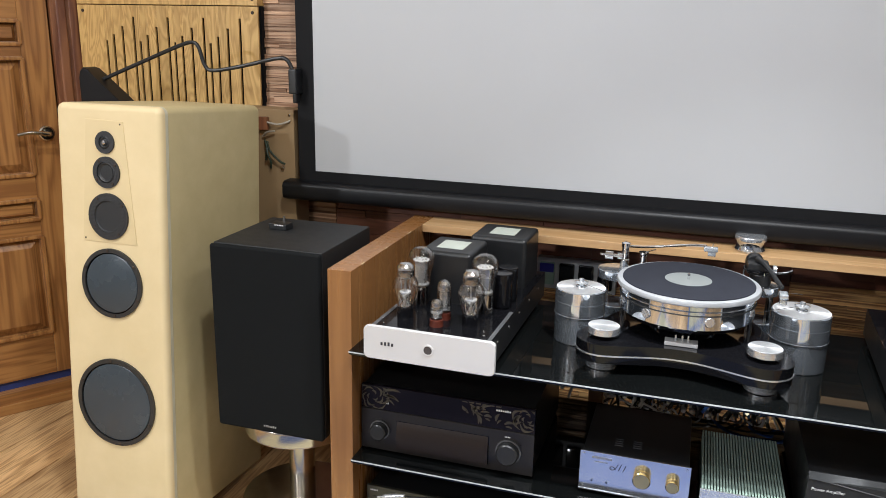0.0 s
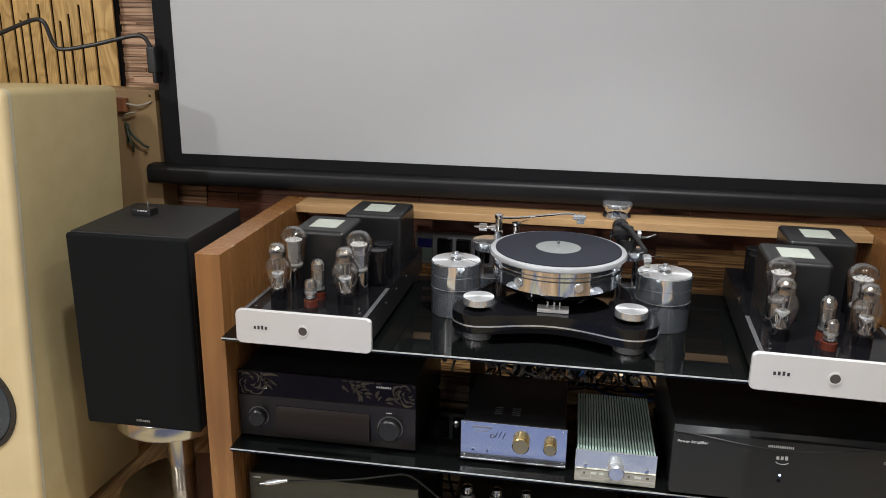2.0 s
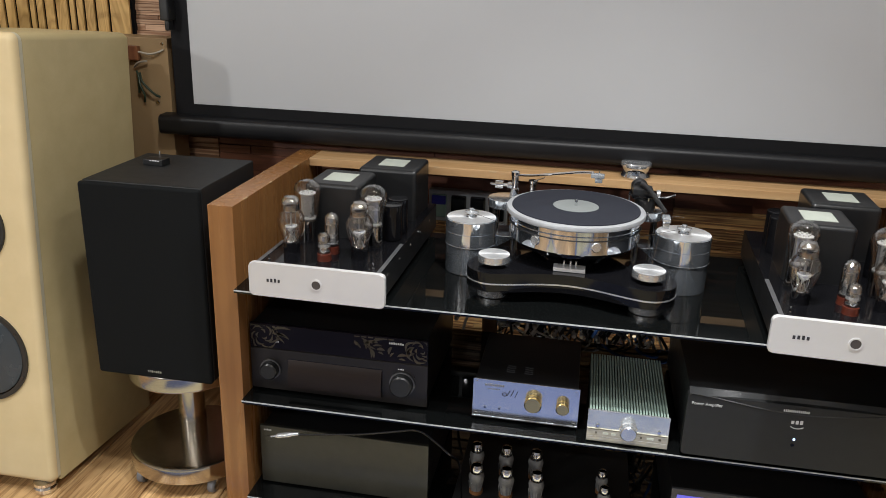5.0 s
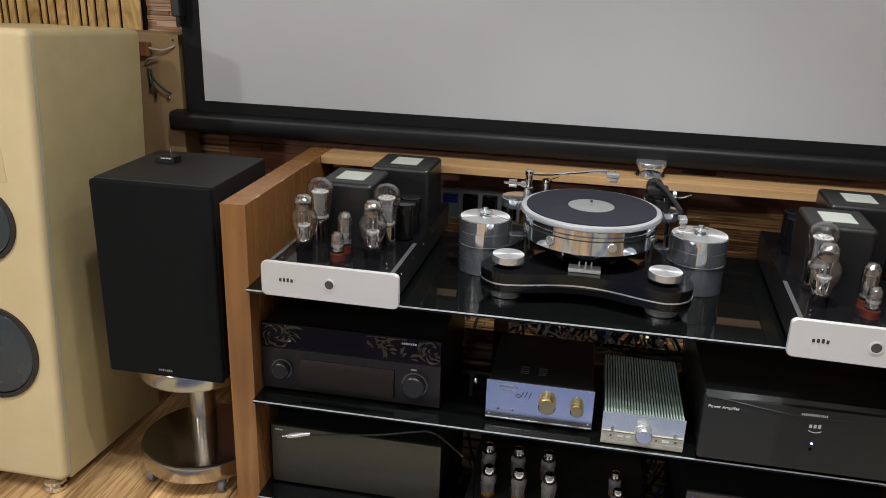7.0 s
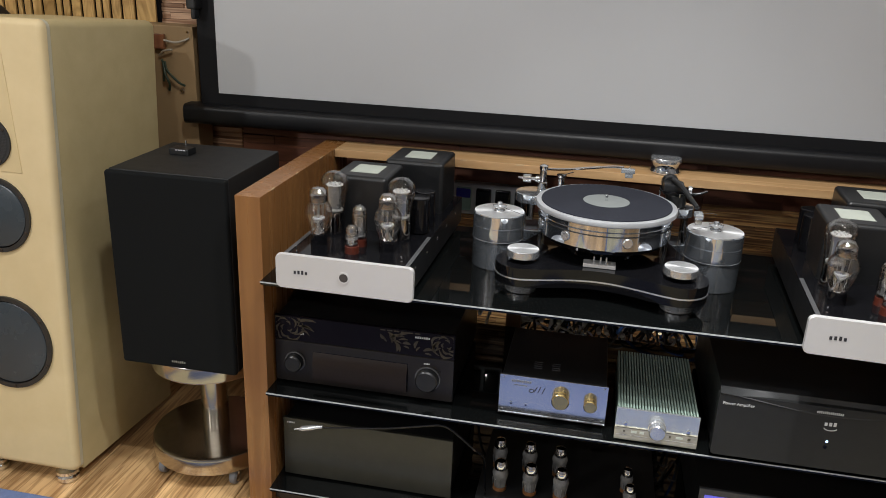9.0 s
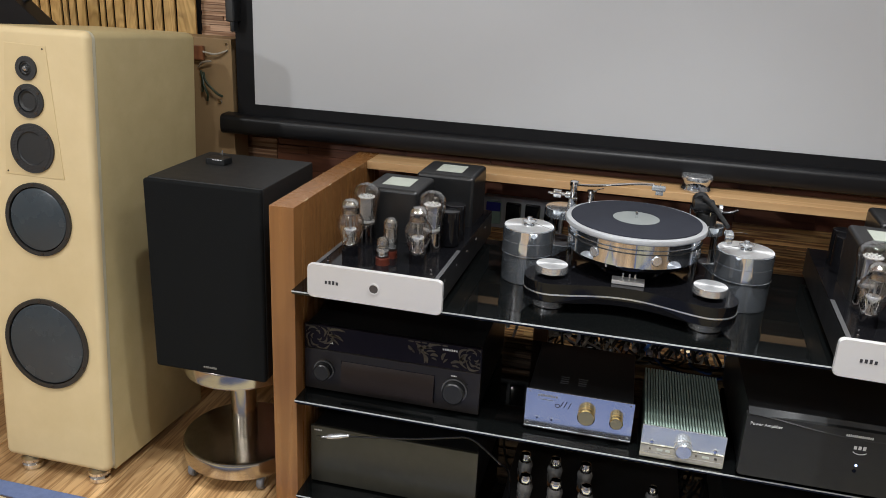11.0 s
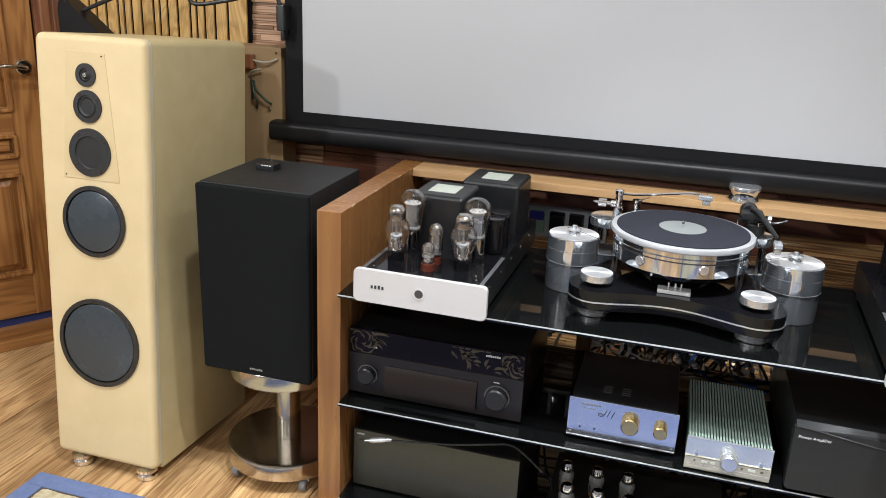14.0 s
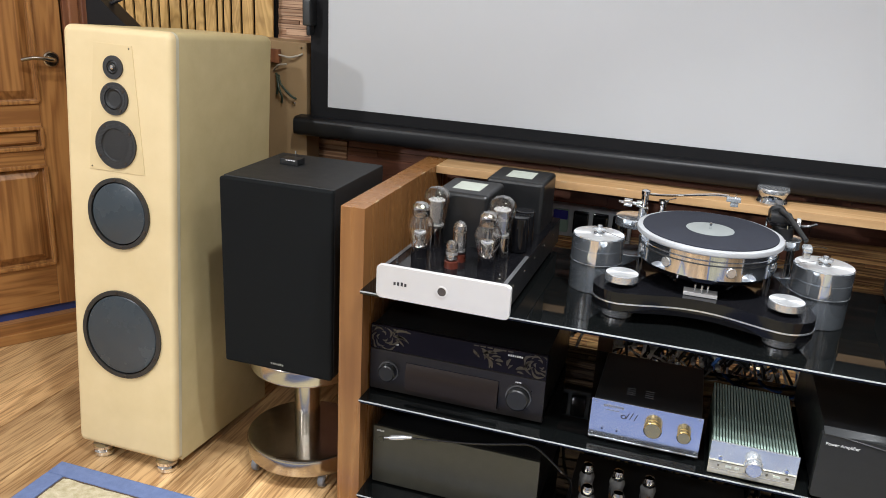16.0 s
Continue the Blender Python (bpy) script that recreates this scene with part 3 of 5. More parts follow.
# Never in view: closes the room, coloured blue to tint the chrome's reflections.
structure("wall_south", box(X0, X1, Y0 - 0.12, Y0, 0, TOP), SLATE, "unseen rear wall, slate blue to tint reflections", "wall")
structure("wall_west", box(X0 - 0.12, X0, Y0, -0.6, 0, TOP), PLASTER, "plain grey-brown plaster wall", "wall")

corner_wall = thing("wall_corner", "slanted corner wall holding the wooden door", "wall", DOOR_AT, DOOR_TURN, kind="structure")
bm = box(-1.45, -0.70, 0.03, 0.15, 0, TOP)
box(-0.70, 0.52, 0.03, 0.15, 2.12, TOP, bm=bm)
box(0.32, 0.52, 0.03, 0.15, 0, 2.12, bm=bm)
part("wall_panel", bm, PLASTER, corner_wall)

# door on the slanted wall, with frame, threshold and lever handle
door = thing("door_1", "closed brown stained pine door with raised panels", "door", DOOR_AT, DOOR_TURN, kind="structure")
DX0, DX1, DZ0, DZ1 = -0.60, 0.290, 0.105, 2.06
SX = 0.200
part("stile", box(SX, DX1, 0.004, 0.044, DZ0, DZ1, 0.002), DOOR_WOOD, door)
part("stile", box(DX0, DX0 + 0.09, 0.004, 0.044, DZ0, DZ1, 0.002), DOOR_WOOD, door)
PANELS = [(0.262, 0.610), (0.672, 0.740), (0.825, 1.208), (1.252, 1.325), (1.400, 1.940)]
edges = [DZ0] + [z for pair in PANELS for z in pair] + [DZ1]
for z0, z1 in zip(edges[0::2], edges[1::2]):
    part("rail", box(DX0 + 0.09, SX, 0.006, 0.042, z0, z1, 0.002), DOOR_RAIL, door)
for z0, z1 in PANELS:
    a, b = DX0 + 0.09, SX
    flat = z1 - z0 < 0.12
    w = 0.012 if flat else 0.03
    own = bmesh.new()
    ring = [[(a, 0.022, z0), (b, 0.022, z0), (b, 0.022, z1), (a, 0.022, z1)],
            [(a + 0.008, 0.024, z0 + 0.008), (b - 0.008, 0.024, z0 + 0.008), (b - 0.008, 0.024, z1 - 0.008), (a + 0.008, 0.024, z1 - 0.008)],
            [(a + 0.008 + w, 0.008, z0 + 0.008 + w), (b - 0.008 - w, 0.008, z0 + 0.008 + w), (b - 0.008 - w, 0.008, z1 - 0.008 - w), (a + 0.008 + w, 0.008, z1 - 0.008 - w)]]
    vs = [[own.verts.new(p) for p in r] for r in ring]
    for r, s in zip(vs, vs[1:]):
        for k in range(4):
            own.faces.new((r[k], r[(k + 1) % 4], s[(k + 1) % 4], s[k]))
    own.faces.new(vs[-1])
    part("door_panel", own, DOOR_RAIL if flat else DOOR_WOOD, door, smooth=0)
    own = bmesh.new()
    for q in ((a, b, z0 - 0.006, z0 + 0.007), (a, b, z1 - 0.007, z1 + 0.006), (a - 0.006, a + 0.007, z0, z1), (b - 0.007, b + 0.006, z0, z1)):
        box(q[0], q[1], -0.003, 0.012, q[2], q[3], 0.003, bm=own)
    part("moulding", own, DOOR_WOOD, door)
part("backing", box(DX0 + 0.05, SX + 0.05, 0.030, 0.040, DZ0 + 0.02, DZ1 - 0.02), DOOR_WOOD, door)
handle = part("door_handle", disc(0.025, -0.012, 0.004, (0.248, 0, 0.962), 32, 0.004, "y"), STEEL, door, "bronze-grey metal lever handle")
part("lever", tube(smooth_path([(0.248, -0.01, 0.962), (0.248, -0.042, 0.963), (0.235, -0.05, 0.966), (0.19, -0.05, 0.972), (0.150, -0.045, 0.966)]), 0.0085, 12, r_end=0.006), STEEL, handle)

trim = thing("trim", "reddish-brown stained wooden door casing", "trim", DOOR_AT, DOOR_TURN, kind="structure")
own = box(0.296, 0.408, -0.012, 0.029, 0, 2.14, 0.004)
box(0.312, 0.345, -0.02, 0.0, 0, 2.13, 0.007, 3, bm=own)
box(0.352, 0.398, -0.017, 0.0, 0, 2.13, 0.006, 3, bm=own)
part("casing", own, TRIM_WOOD, trim)
part("casing", box(-0.72, -0.606, -0.012, 0.029, 0, 2.14, 0.008), TRIM_WOOD, trim)
part("head_casing", box(-0.72, 0.408, -0.012, 0.029, 2.145, 2.25, 0.008), DOOR_RAIL, trim)
own = box(-0.606, 0.295, -0.02, 0.10, 0.0, 0.072, 0.004)
box(-0.606, 0.295, -0.032, -0.018, 0.0, 0.035, 0.004, bm=own)
part("threshold", own, DOOR_RAIL, trim)
part("gap_strip", box(-0.606, 0.295, 0.02, 0.10, 0.0725, 0.1035), BLUE_STRIP, trim, "deep blue strip under the door")
part("gap_cover", box(-0.72, 0.41, 0.101, 0.14, 0.0, 2.12), TRIM_WOOD, trim)

# perforated plywood panels on the back wall
slotted = thing("acoustic_panel", "pale birch plywood acoustic panel with vertical slots", "wall panel", (0, 0, 0), kind="structure")
PX0, PX1, PZ0, PZ1 = -1.222, -0.552, 0.12, 1.380
slots = sorted([(-1.007 + 0.1303 * n - d, h) for n in range(4) for d, h in ((0, 1.344), (0.044, 1.314), (0.080, 1.288), (0.108, 1.268))])
at = PX0
for sx, h in slots:
    part("slat", box(at, sx - 0.0042, 0.690, 0.697, PZ0, PZ1, 0.0006, 1), PLY, slotted)
    part("slot_head", box(sx - 0.0041, sx + 0.0041, 0.6905, 0.697, h, PZ1), PLY, slotted, smooth=0)
    at = sx + 0.0042
part("slat", box(at, PX1, 0.690, 0.697, PZ0, PZ1, 0.0006, 1), PLY, slotted)
part("dark_backing", box(PX0, PX1, 0.712, 0.734, PZ0, PZ1), FRAME_BLACK, slotted)
part("upper_board", box(PX0, PX1, 0.690, 0.734, PZ1 + 0.003, 2.45, 0.001), PLY, slotted)
for px, pz in ((-1.20, 1.362), (-0.57, 1.362)):
    part("screw", disc(0.005, 0.687, 0.691, (px, 0, pz), 16, 0.001, "y"), BROWN_SCREW, slotted)
    part("screw", disc(0.005, 0.687, 0.691, (px, 0, pz + 0.04), 16, 0.001, "y"), BROWN_SCREW, slotted)

# ---- projection screen ----
SXL, SXR, SZ = -0.318, 2.42, 0.907
screen = thing("projection_screen", "pale grey-white pull-down projection screen with black borders", "projection screen", (0.9, 0.59, 0.0))
ox, oy = 0.9, 0.59
part("screen_fabric", box(SXL - ox, SXR - ox, 0.0, 0.003, SZ, 2.40), SCREEN, screen)
part("side_border", box(-0.372 - ox, SXL - ox, -0.001, 0.004, 0.868, 2.40), FRAME_BLACK, screen)
part("side_border", box(SXR - ox, SXR + 0.054 - ox, -0.001, 0.004, 0.868, 2.40), FRAME_BLACK, screen)
part("bottom_border", box(SXL - ox, SXR - ox, -0.0015, 0.004, 0.868, SZ), FRAME_BLACK, screen)
own = bmesh.new()
prof = [(-0.030, 0.822), (-0.038, 0.828), (-0.041, 0.840), (-0.041, 0.862), (-0.037, 0.871), (-0.028, 0.876), (0.012, 0.877), (0.016, 0.870), (0.016, 0.822)]
ends = []
for xx in (-0.410 - ox, SXR + 0.09 - ox):
    ends.append([own.verts.new((xx, y, z)) for y, z in prof])
for k in range(len(prof)):
    own.faces.new((ends[0][k], ends[0][(k + 1) % len(prof)], ends[1][(k + 1) % len(prof)], ends[1][k]))
own.faces.new(ends[0])
own.faces.new(ends[1][::-1])
part("weight_bar", own, BAR_BLACK, screen, "black lacquered bottom bar", smooth=50)
part("end_cap", disc(0.014, -0.418 - ox, -0.409 - ox, (0, -0.012, 0.846), 20, 0.003, "x"), RUBBER, screen)
part("roller_case", box(-0.45 - ox, SXR + 0.13 - ox, -0.06, 0.07, 2.40, TOP, 0.01), FRAME_BLACK, screen)

# ---- ceiling lamps ----
def ceiling_lamp(x, y):
    ob = thing("ceiling_lamp", "small round recessed ceiling lamp, switched on", "ceiling lamp", (x, y, TOP), group="ceiling lamps")
    part("lamp_ring", ringed(0.075, 0.10, -0.012, 0.0), CHROME, ob)
    part("diffuser", disc(0.075, -0.004, 0.0), LAMP_GLOW, ob)
    return ob


for lx, ly, *_ in LAMPS:
    ceiling_lamp(lx, ly)

wall_lamp = thing("wall_lamp", "small round wall lamp with bright diffuser, switched on", "wall lamp", (X0, WALL_LAMP.y, WALL_LAMP.z))
part("backplate", disc(0.05, 0.0, 0.012, (0, 0, 0), 32, 0.003, "x"), CHROME, wall_lamp)
part("arm", tube([(0.010, 0, 0), (0.055, 0, 0)], 0.008, 10), CHROME, wall_lamp)
aim = Matrix.Translation(WALL_LAMP - Vector((X0, WALL_LAMP.y, WALL_LAMP.z))) @ (WALL_AIM - WALL_LAMP).to_track_quat("Z", "Y").to_matrix().to_4x4()
head = lathe([(0.02, -0.040), (0.055, -0.030), (0.066, -0.006), (0.066, -0.002)], seg=32)
bmesh.ops.transform(head, matrix=aim, verts=head.verts)
shade = part("shade", head, CHROME, wall_lamp)
face_disc = disc(0.060, -0.002, -0.001, seg=32)
bmesh.ops.transform(face_disc, matrix=aim, verts=face_disc.verts)
part("diffuser", face_disc, LAMP_GLOW, shade)

# ---- tower loudspeaker ----
TX0, TX1, TZ0, TZ1 = -0.756, -0.449, 0.040, 1.134
LEAN_F, LEAN_B, TD = 0.080, 0.072, 0.455
tower = thing("tower_speaker", "tall pale raw MDF tower loudspeaker with five drivers", "loudspeaker", (-0.600, -0.030, 0.0))
tx0, tx1 = TX0 + 0.600, TX1 + 0.600


def leaned(bm):
    """Lean a shape back as the tower leans, the front more than the back."""
    for v in bm.verts:
        h = (v.co.z - TZ0) / (TZ1 - TZ0)
        v.co.z -= 0.030 * v.co.y / TD
        v.co.y += h * (LEAN_F + (LEAN_B - LEAN_F) * max(0.0, min(1.0, v.co.y / TD)))
    return bm


own = bmesh.new()
rings = []
for y, inset in [(0.0180, 0.0)] + [(0.0160 * (1 - math.sin(radians(15 * k))), 0.0160 * (1 - math.cos(radians(15 * k)))) for k in range(7)]:
    rings.append([own.verts.new((x, y, z)) for x, z in rounded_rect(tx0 + inset, tx1 - inset, TZ0 + inset, TZ1 - inset, 0.0190 - inset, 5)])
for a, b in zip(rings, rings[1:]):
    for k in range(len(a)):
        own.faces.new((a[k], a[(k + 1) % len(a)], b[(k + 1) % len(a)], b[k]))
own.faces.new(rings[0])
own.faces.new(rings[-1])
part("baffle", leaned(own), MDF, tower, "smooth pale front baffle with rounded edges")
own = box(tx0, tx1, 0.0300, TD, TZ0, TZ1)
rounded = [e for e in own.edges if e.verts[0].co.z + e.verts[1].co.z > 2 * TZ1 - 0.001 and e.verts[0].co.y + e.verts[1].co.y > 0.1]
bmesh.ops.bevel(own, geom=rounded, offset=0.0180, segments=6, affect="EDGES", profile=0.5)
part("cabinet", leaned(own), MDF_SIDE, tower, "raw greenish MDF cabinet body, side shade in its colour")


def slice_of_tower(y0, y1, inset):
    return leaned(plate(rounded_rect(tx0 + inset, tx1 - inset, TZ0 + inset, TZ1 - inset, 0.0190 - inset, 5), y0, y1))


part("joint_gap", slice_of_tower(0.0180, 0.0188, 0.0022), BROWN_SCREW, tower)
part("seam_strip", slice_of_tower(0.0188, 0.0290, 0.0), SEAM, tower, "pale strip behind the baffle")
part("joint_gap", slice_of_tower(0.0290, 0.0300, 0.0015), BROWN_SCREW, tower)


def on_front(bm, z, x):
    """Move a shape built round the origin, facing -y, onto the leaning front."""
    a = math.atan2(LEAN_F, TZ1 - TZ0)
    bmesh.ops.transform(bm, matrix=Matrix.Translation((x, (z - TZ0) / (TZ1 - TZ0) * LEAN_F, z)) @ Matrix.Rotation(-a, 4, "X"), verts=bm.verts)
    return bm


own = plate([(-0.060, 0.152), (0.048, 0.149), (0.078, -0.152), (-0.082, -0.152)], -0.0015, 0.002, 0.0004, 1)
part("top_plate", on_front(own, 0.946, -0.004), MDF_PLATE, tower, "trapezoid MDF driver plate")
for sx, sz in ((0.036, 1.088), (-0.078, 0.802)):
    part("screw", on_front(disc(0.0021, -0.0024, 0.0, (0, 0, 0), 10, 0, "y"), sz, sx), BROWN_SCREW, tower)


def driver(name, z, x, r, ring, cone, label, dome=0.0, screws=0, depth=0.012, flat=False):
    frame_ob = part(name, on_front(ringed(r - ring, r, -0.006, 0.004, axis="y", edge=0.0015), z, x), DRIVER_FRAME if flat else RUBBER, tower, label)
    if flat:
        part("surround", on_front(lathe([(r - ring + 0.0015, -0.0012), (r - ring - 0.006, -0.0012)], axis="y", seg=48), z, x), GLOSS, frame_ob)
        prof = [(r - ring - 0.0030, -0.0010), (r - ring - 0.0034, -0.0032), (r - ring - 0.007, -0.0046), (r * 0.5, -0.0086), (0.0, -0.0100)]
    else:
        prof = [(r - ring + 0.001, -0.003), (r - ring - 0.004, -0.0065), (r - ring - 0.009, -0.003), (r * 0.55, -0.003 + depth * 0.5), (r * 0.30, -0.003 + depth * 0.8 - dome), (0.0, -0.003 + depth - dome * 1.6)]
    part("cone", on_front(lathe(prof, axis="y", seg=48), z, x), cone, frame_ob)
    if not flat and r > 0.03:
        part("gauze", on_front(ringed(r * 0.68, r - ring * 0.55, -0.0066, -0.0035, axis="y", edge=0.0008), z, x), GAUZE, frame_ob, "perforated black gauze ring")
    for k in range(screws):
        a = radians(35 + 360 * k / screws)
        part("screw", on_front(disc(0.0038, -0.0080, -0.004, ((r - ring / 2) * math.cos(a), 0, (r - ring / 2) * math.sin(a)), 10, 0.0008, "y"), z, x), BROWN_SCREW, frame_ob)
    return frame_ob


tweeter = driver("tweeter", 1.043, -0.008, 0.0272, 0.011, CONE_DARK, "small black dome tweeter", 0.012, 0)
part("phase_plug", on_front(lathe([(0.006, -0.004), (0.005, -0.009), (0.0, -0.011)], axis="y", seg=16), 1.043, -0.008), CHROME, tweeter)
driver("midrange", 0.970, -0.0065, 0.0388, 0.012, CONE_DARK, "black midrange driver", 0.0, 4, 0.020)
driver("midrange", 0.861, -0.0055, 0.0580, 0.012, CONE_DARK, "larger black midrange driver with mesh edge", 0.0, 4, 0.030)
driver("woofer", 0.691, -0.0035, 0.0893, 0.010, CONE, "grey flat-coned woofer in black frame", 0.0, 6, 0.006, True)
driver("woofer", 0.374, -0.0045, 0.1177, 0.011, CONE, "large grey flat-coned woofer in black frame", 0.0, 6, 0.006, True)
for fx in (-0.098, 0.104):
    for fy in (0.028, 0.40):
        if fy > 0.1:
            part("foot", disc(0.022, 0.0, 0.013, (fx, fy, 0), 28, 0.003), CHROME, tower, "low round chrome foot")
            continue
        own = lathe([(0.018, 0.0), (0.027, 0.003), (0.0275, 0.014), (0.024, 0.018), (0.0275, 0.022), (0.0275, 0.030), (0.012, 0.034), (0.012, 0.047)], (fx, fy, 0), 32)
        part("foot", own, CHROME, tower, "round chrome foot")

# ---- black studio monitor on its rolling steel stand ----
monitor = thing("studio_monitor", "black two-way studio monitor with cloth grille", "loudspeaker", (-0.182, 0.043, 0.3400))
own = box(-0.148, 0.144, 0.012, 0.298, 0.0, 0.4780, 0.004)
part("cabinet", own, BLACK, monitor)
part("grille", box(-0.149, 0.145, -0.006, 0.011, -0.001, 0.4770, 0.007, 3), CLOTH, monitor, "black cloth front grille")
bars(-0.018, 0.018, 0.015, 0.0058, 7, -0.0065, PLATE_GREY, monitor, "badge_bar", 0.4)

small_box = thing("radio_receiver", "small black box with stub antenna", "receiver", (-0.241, 0.230, 0.8182), -3)
part("case", box(-0.026, 0.026, -0.018, 0.018, 0.0, 0.016, 0.002), SATIN, small_box)
part("antenna", disc(0.0018, 0.016, 0.032, (0.004, 0.010, 0), 10), CHROME, small_box)
bars(-0.008, 0.020, 0.0115, 0.003, 4, -0.0178, WHITE_INK, small_box)

stand = thing("speaker_stand", "round brushed steel speaker stand on casters", "speaker stand", (-0.178, 0.190, 0.0))
part("base", lathe([(0.0, 0.044), (0.160, 0.044), (0.162, 0.047), (0.162, 0.082), (0.159, 0.0885), (0.152, 0.092), (0.0, 0.092)], seg=72), STEEL, stand)
part("column", lathe([(0.0, 0.092), (0.0345, 0.0925), (0.0345, 0.294), (0.0, 0.294)], seg=40), STEEL, stand)
part("top_plate", lathe([(0.0, 0.294), (0.136, 0.294), (0.148, 0.297), (0.150, 0.302), (0.150, 0.334), (0.147, 0.339), (0.0, 0.3395)], seg=72), STEEL, stand)
for a in (45, 135, 225, 315):
    cx, cy = 0.138 * math.cos(radians(a)), 0.138 * math.sin(radians(a))
    caster = part("caster", box(cx - 0.012, cx + 0.012, cy - 0.006, cy + 0.012, 0.026, 0.0442, 0.002), CHROME, stand)
    part("wheel", lathe([(0.006, -0.009), (0.017, -0.009), (0.0198, -0.006), (0.0198, 0.006), (0.017, 0.009), (0.006, 0.009)], (cx, cy - 0.006, 0.0202), 28, "x"), WHEEL, caster)
    part("hub", lathe([(0.0, -0.0108), (0.0115, -0.0105), (0.012, 0.0), (0.0115, 0.0105), (0.0, 0.0108)], (cx, cy - 0.006, 0.0202), 20, "x"), CHROME, caster)
    part("fork", tube([(cx - 0.0115, cy + 0.004, 0.045), (cx - 0.0115, cy - 0.006, 0.020)], 0.0025, 8), CHROME, caster)

# ---- rack ----
H, RD, RX1 = 0.80, 0.590, 1.590
rack = thing("hifi_rack", "cherry veneer hi-fi rack with black glass shelves", "rack", (0.795, 0.295, 0.0))
rx, ry = 0.795, 0.295


def rbox(a, b, c, d, e, g, bev=0.0015):
    return box(a - rx, b - rx, c - ry, d - ry, e, g, bev)


part("side_panel", rbox(0.0, 0.058, 0.0, RD, 0.0, H), RACK_WOOD, rack)
part("side_panel", rbox(RX1 - 0.058, RX1, 0.0, RD, 0.0, H), RACK_WOOD, rack)
part("top_board", rbox(0.0585, RX1 - 0.0585, 0.484, RD, 0.779, H), RACK_WOOD_X, rack, "pale wooden board across the back")
part("bottom_board", rbox(0.0585, RX1 - 0.0585, 0.02, RD, 0.03, 0.060), SATIN, rack)
for gz, gy in ((0.617, -0.020), (0.340, -0.014), (0.079, -0.014)):
    shelf = part("glass_shelf", rbox(0.0587, RX1 - 0.0587, gy + 0.0015, 0.493, gz - 0.008, gz, 0.0), SHELF_GLASS, rack, "black tempered glass shelf")
    part("ground_edge", rbox(0.0587, RX1 - 0.0587, gy, gy + 0.0013, gz - 0.0034, gz - 0.0006, 0.0), GLASS_EDGE, shelf, "bright ground glass edge")
    for bx in (0.0587, RX1 - 0.0777):
        for by in (0.06, 0.42):
            part("shelf_pin", rbox(bx, bx + 0.019, by, by + 0.016, gz - 0.018, gz - 0.0082, 0.002), CHROME, shelf)
part("back_post", rbox(0.545, 0.585, 0.500, 0.540, 0.060, 0.600), RACK_WOOD, rack)
for bx in (0.455, 1.04):
    part("shelf_bracket", rbox(bx, bx + 0.005, 0.10, 0.12, 0.585, 0.6088, 0.001), CHROME, rack)


# worn nicks along the edges of the veneer
for cx, cy, cz, w, h in ((0.40, 0.4842, 0.797, 0.016, 0.003), (0.545, 0.4842, 0.7965, 0.020, 0.004), (1.31, 0.4842, 0.797, 0.012, 0.003)):
    part("edge_chip", rbox(cx, cx + w, cy - 0.0006, cy + 0.004, cz, cz + h, 0.0005), CHIP, rack, "pale chipped veneer")
for cy, w in ((0.06, 0.02), (0.21, 0.012), (0.37, 0.025)):
    part("edge_chip", rbox(0.0555, 0.0585, cy, cy + w, H - 0.0025, H + 0.0004, 0.0005), CHIP, rack, "pale chipped veneer")


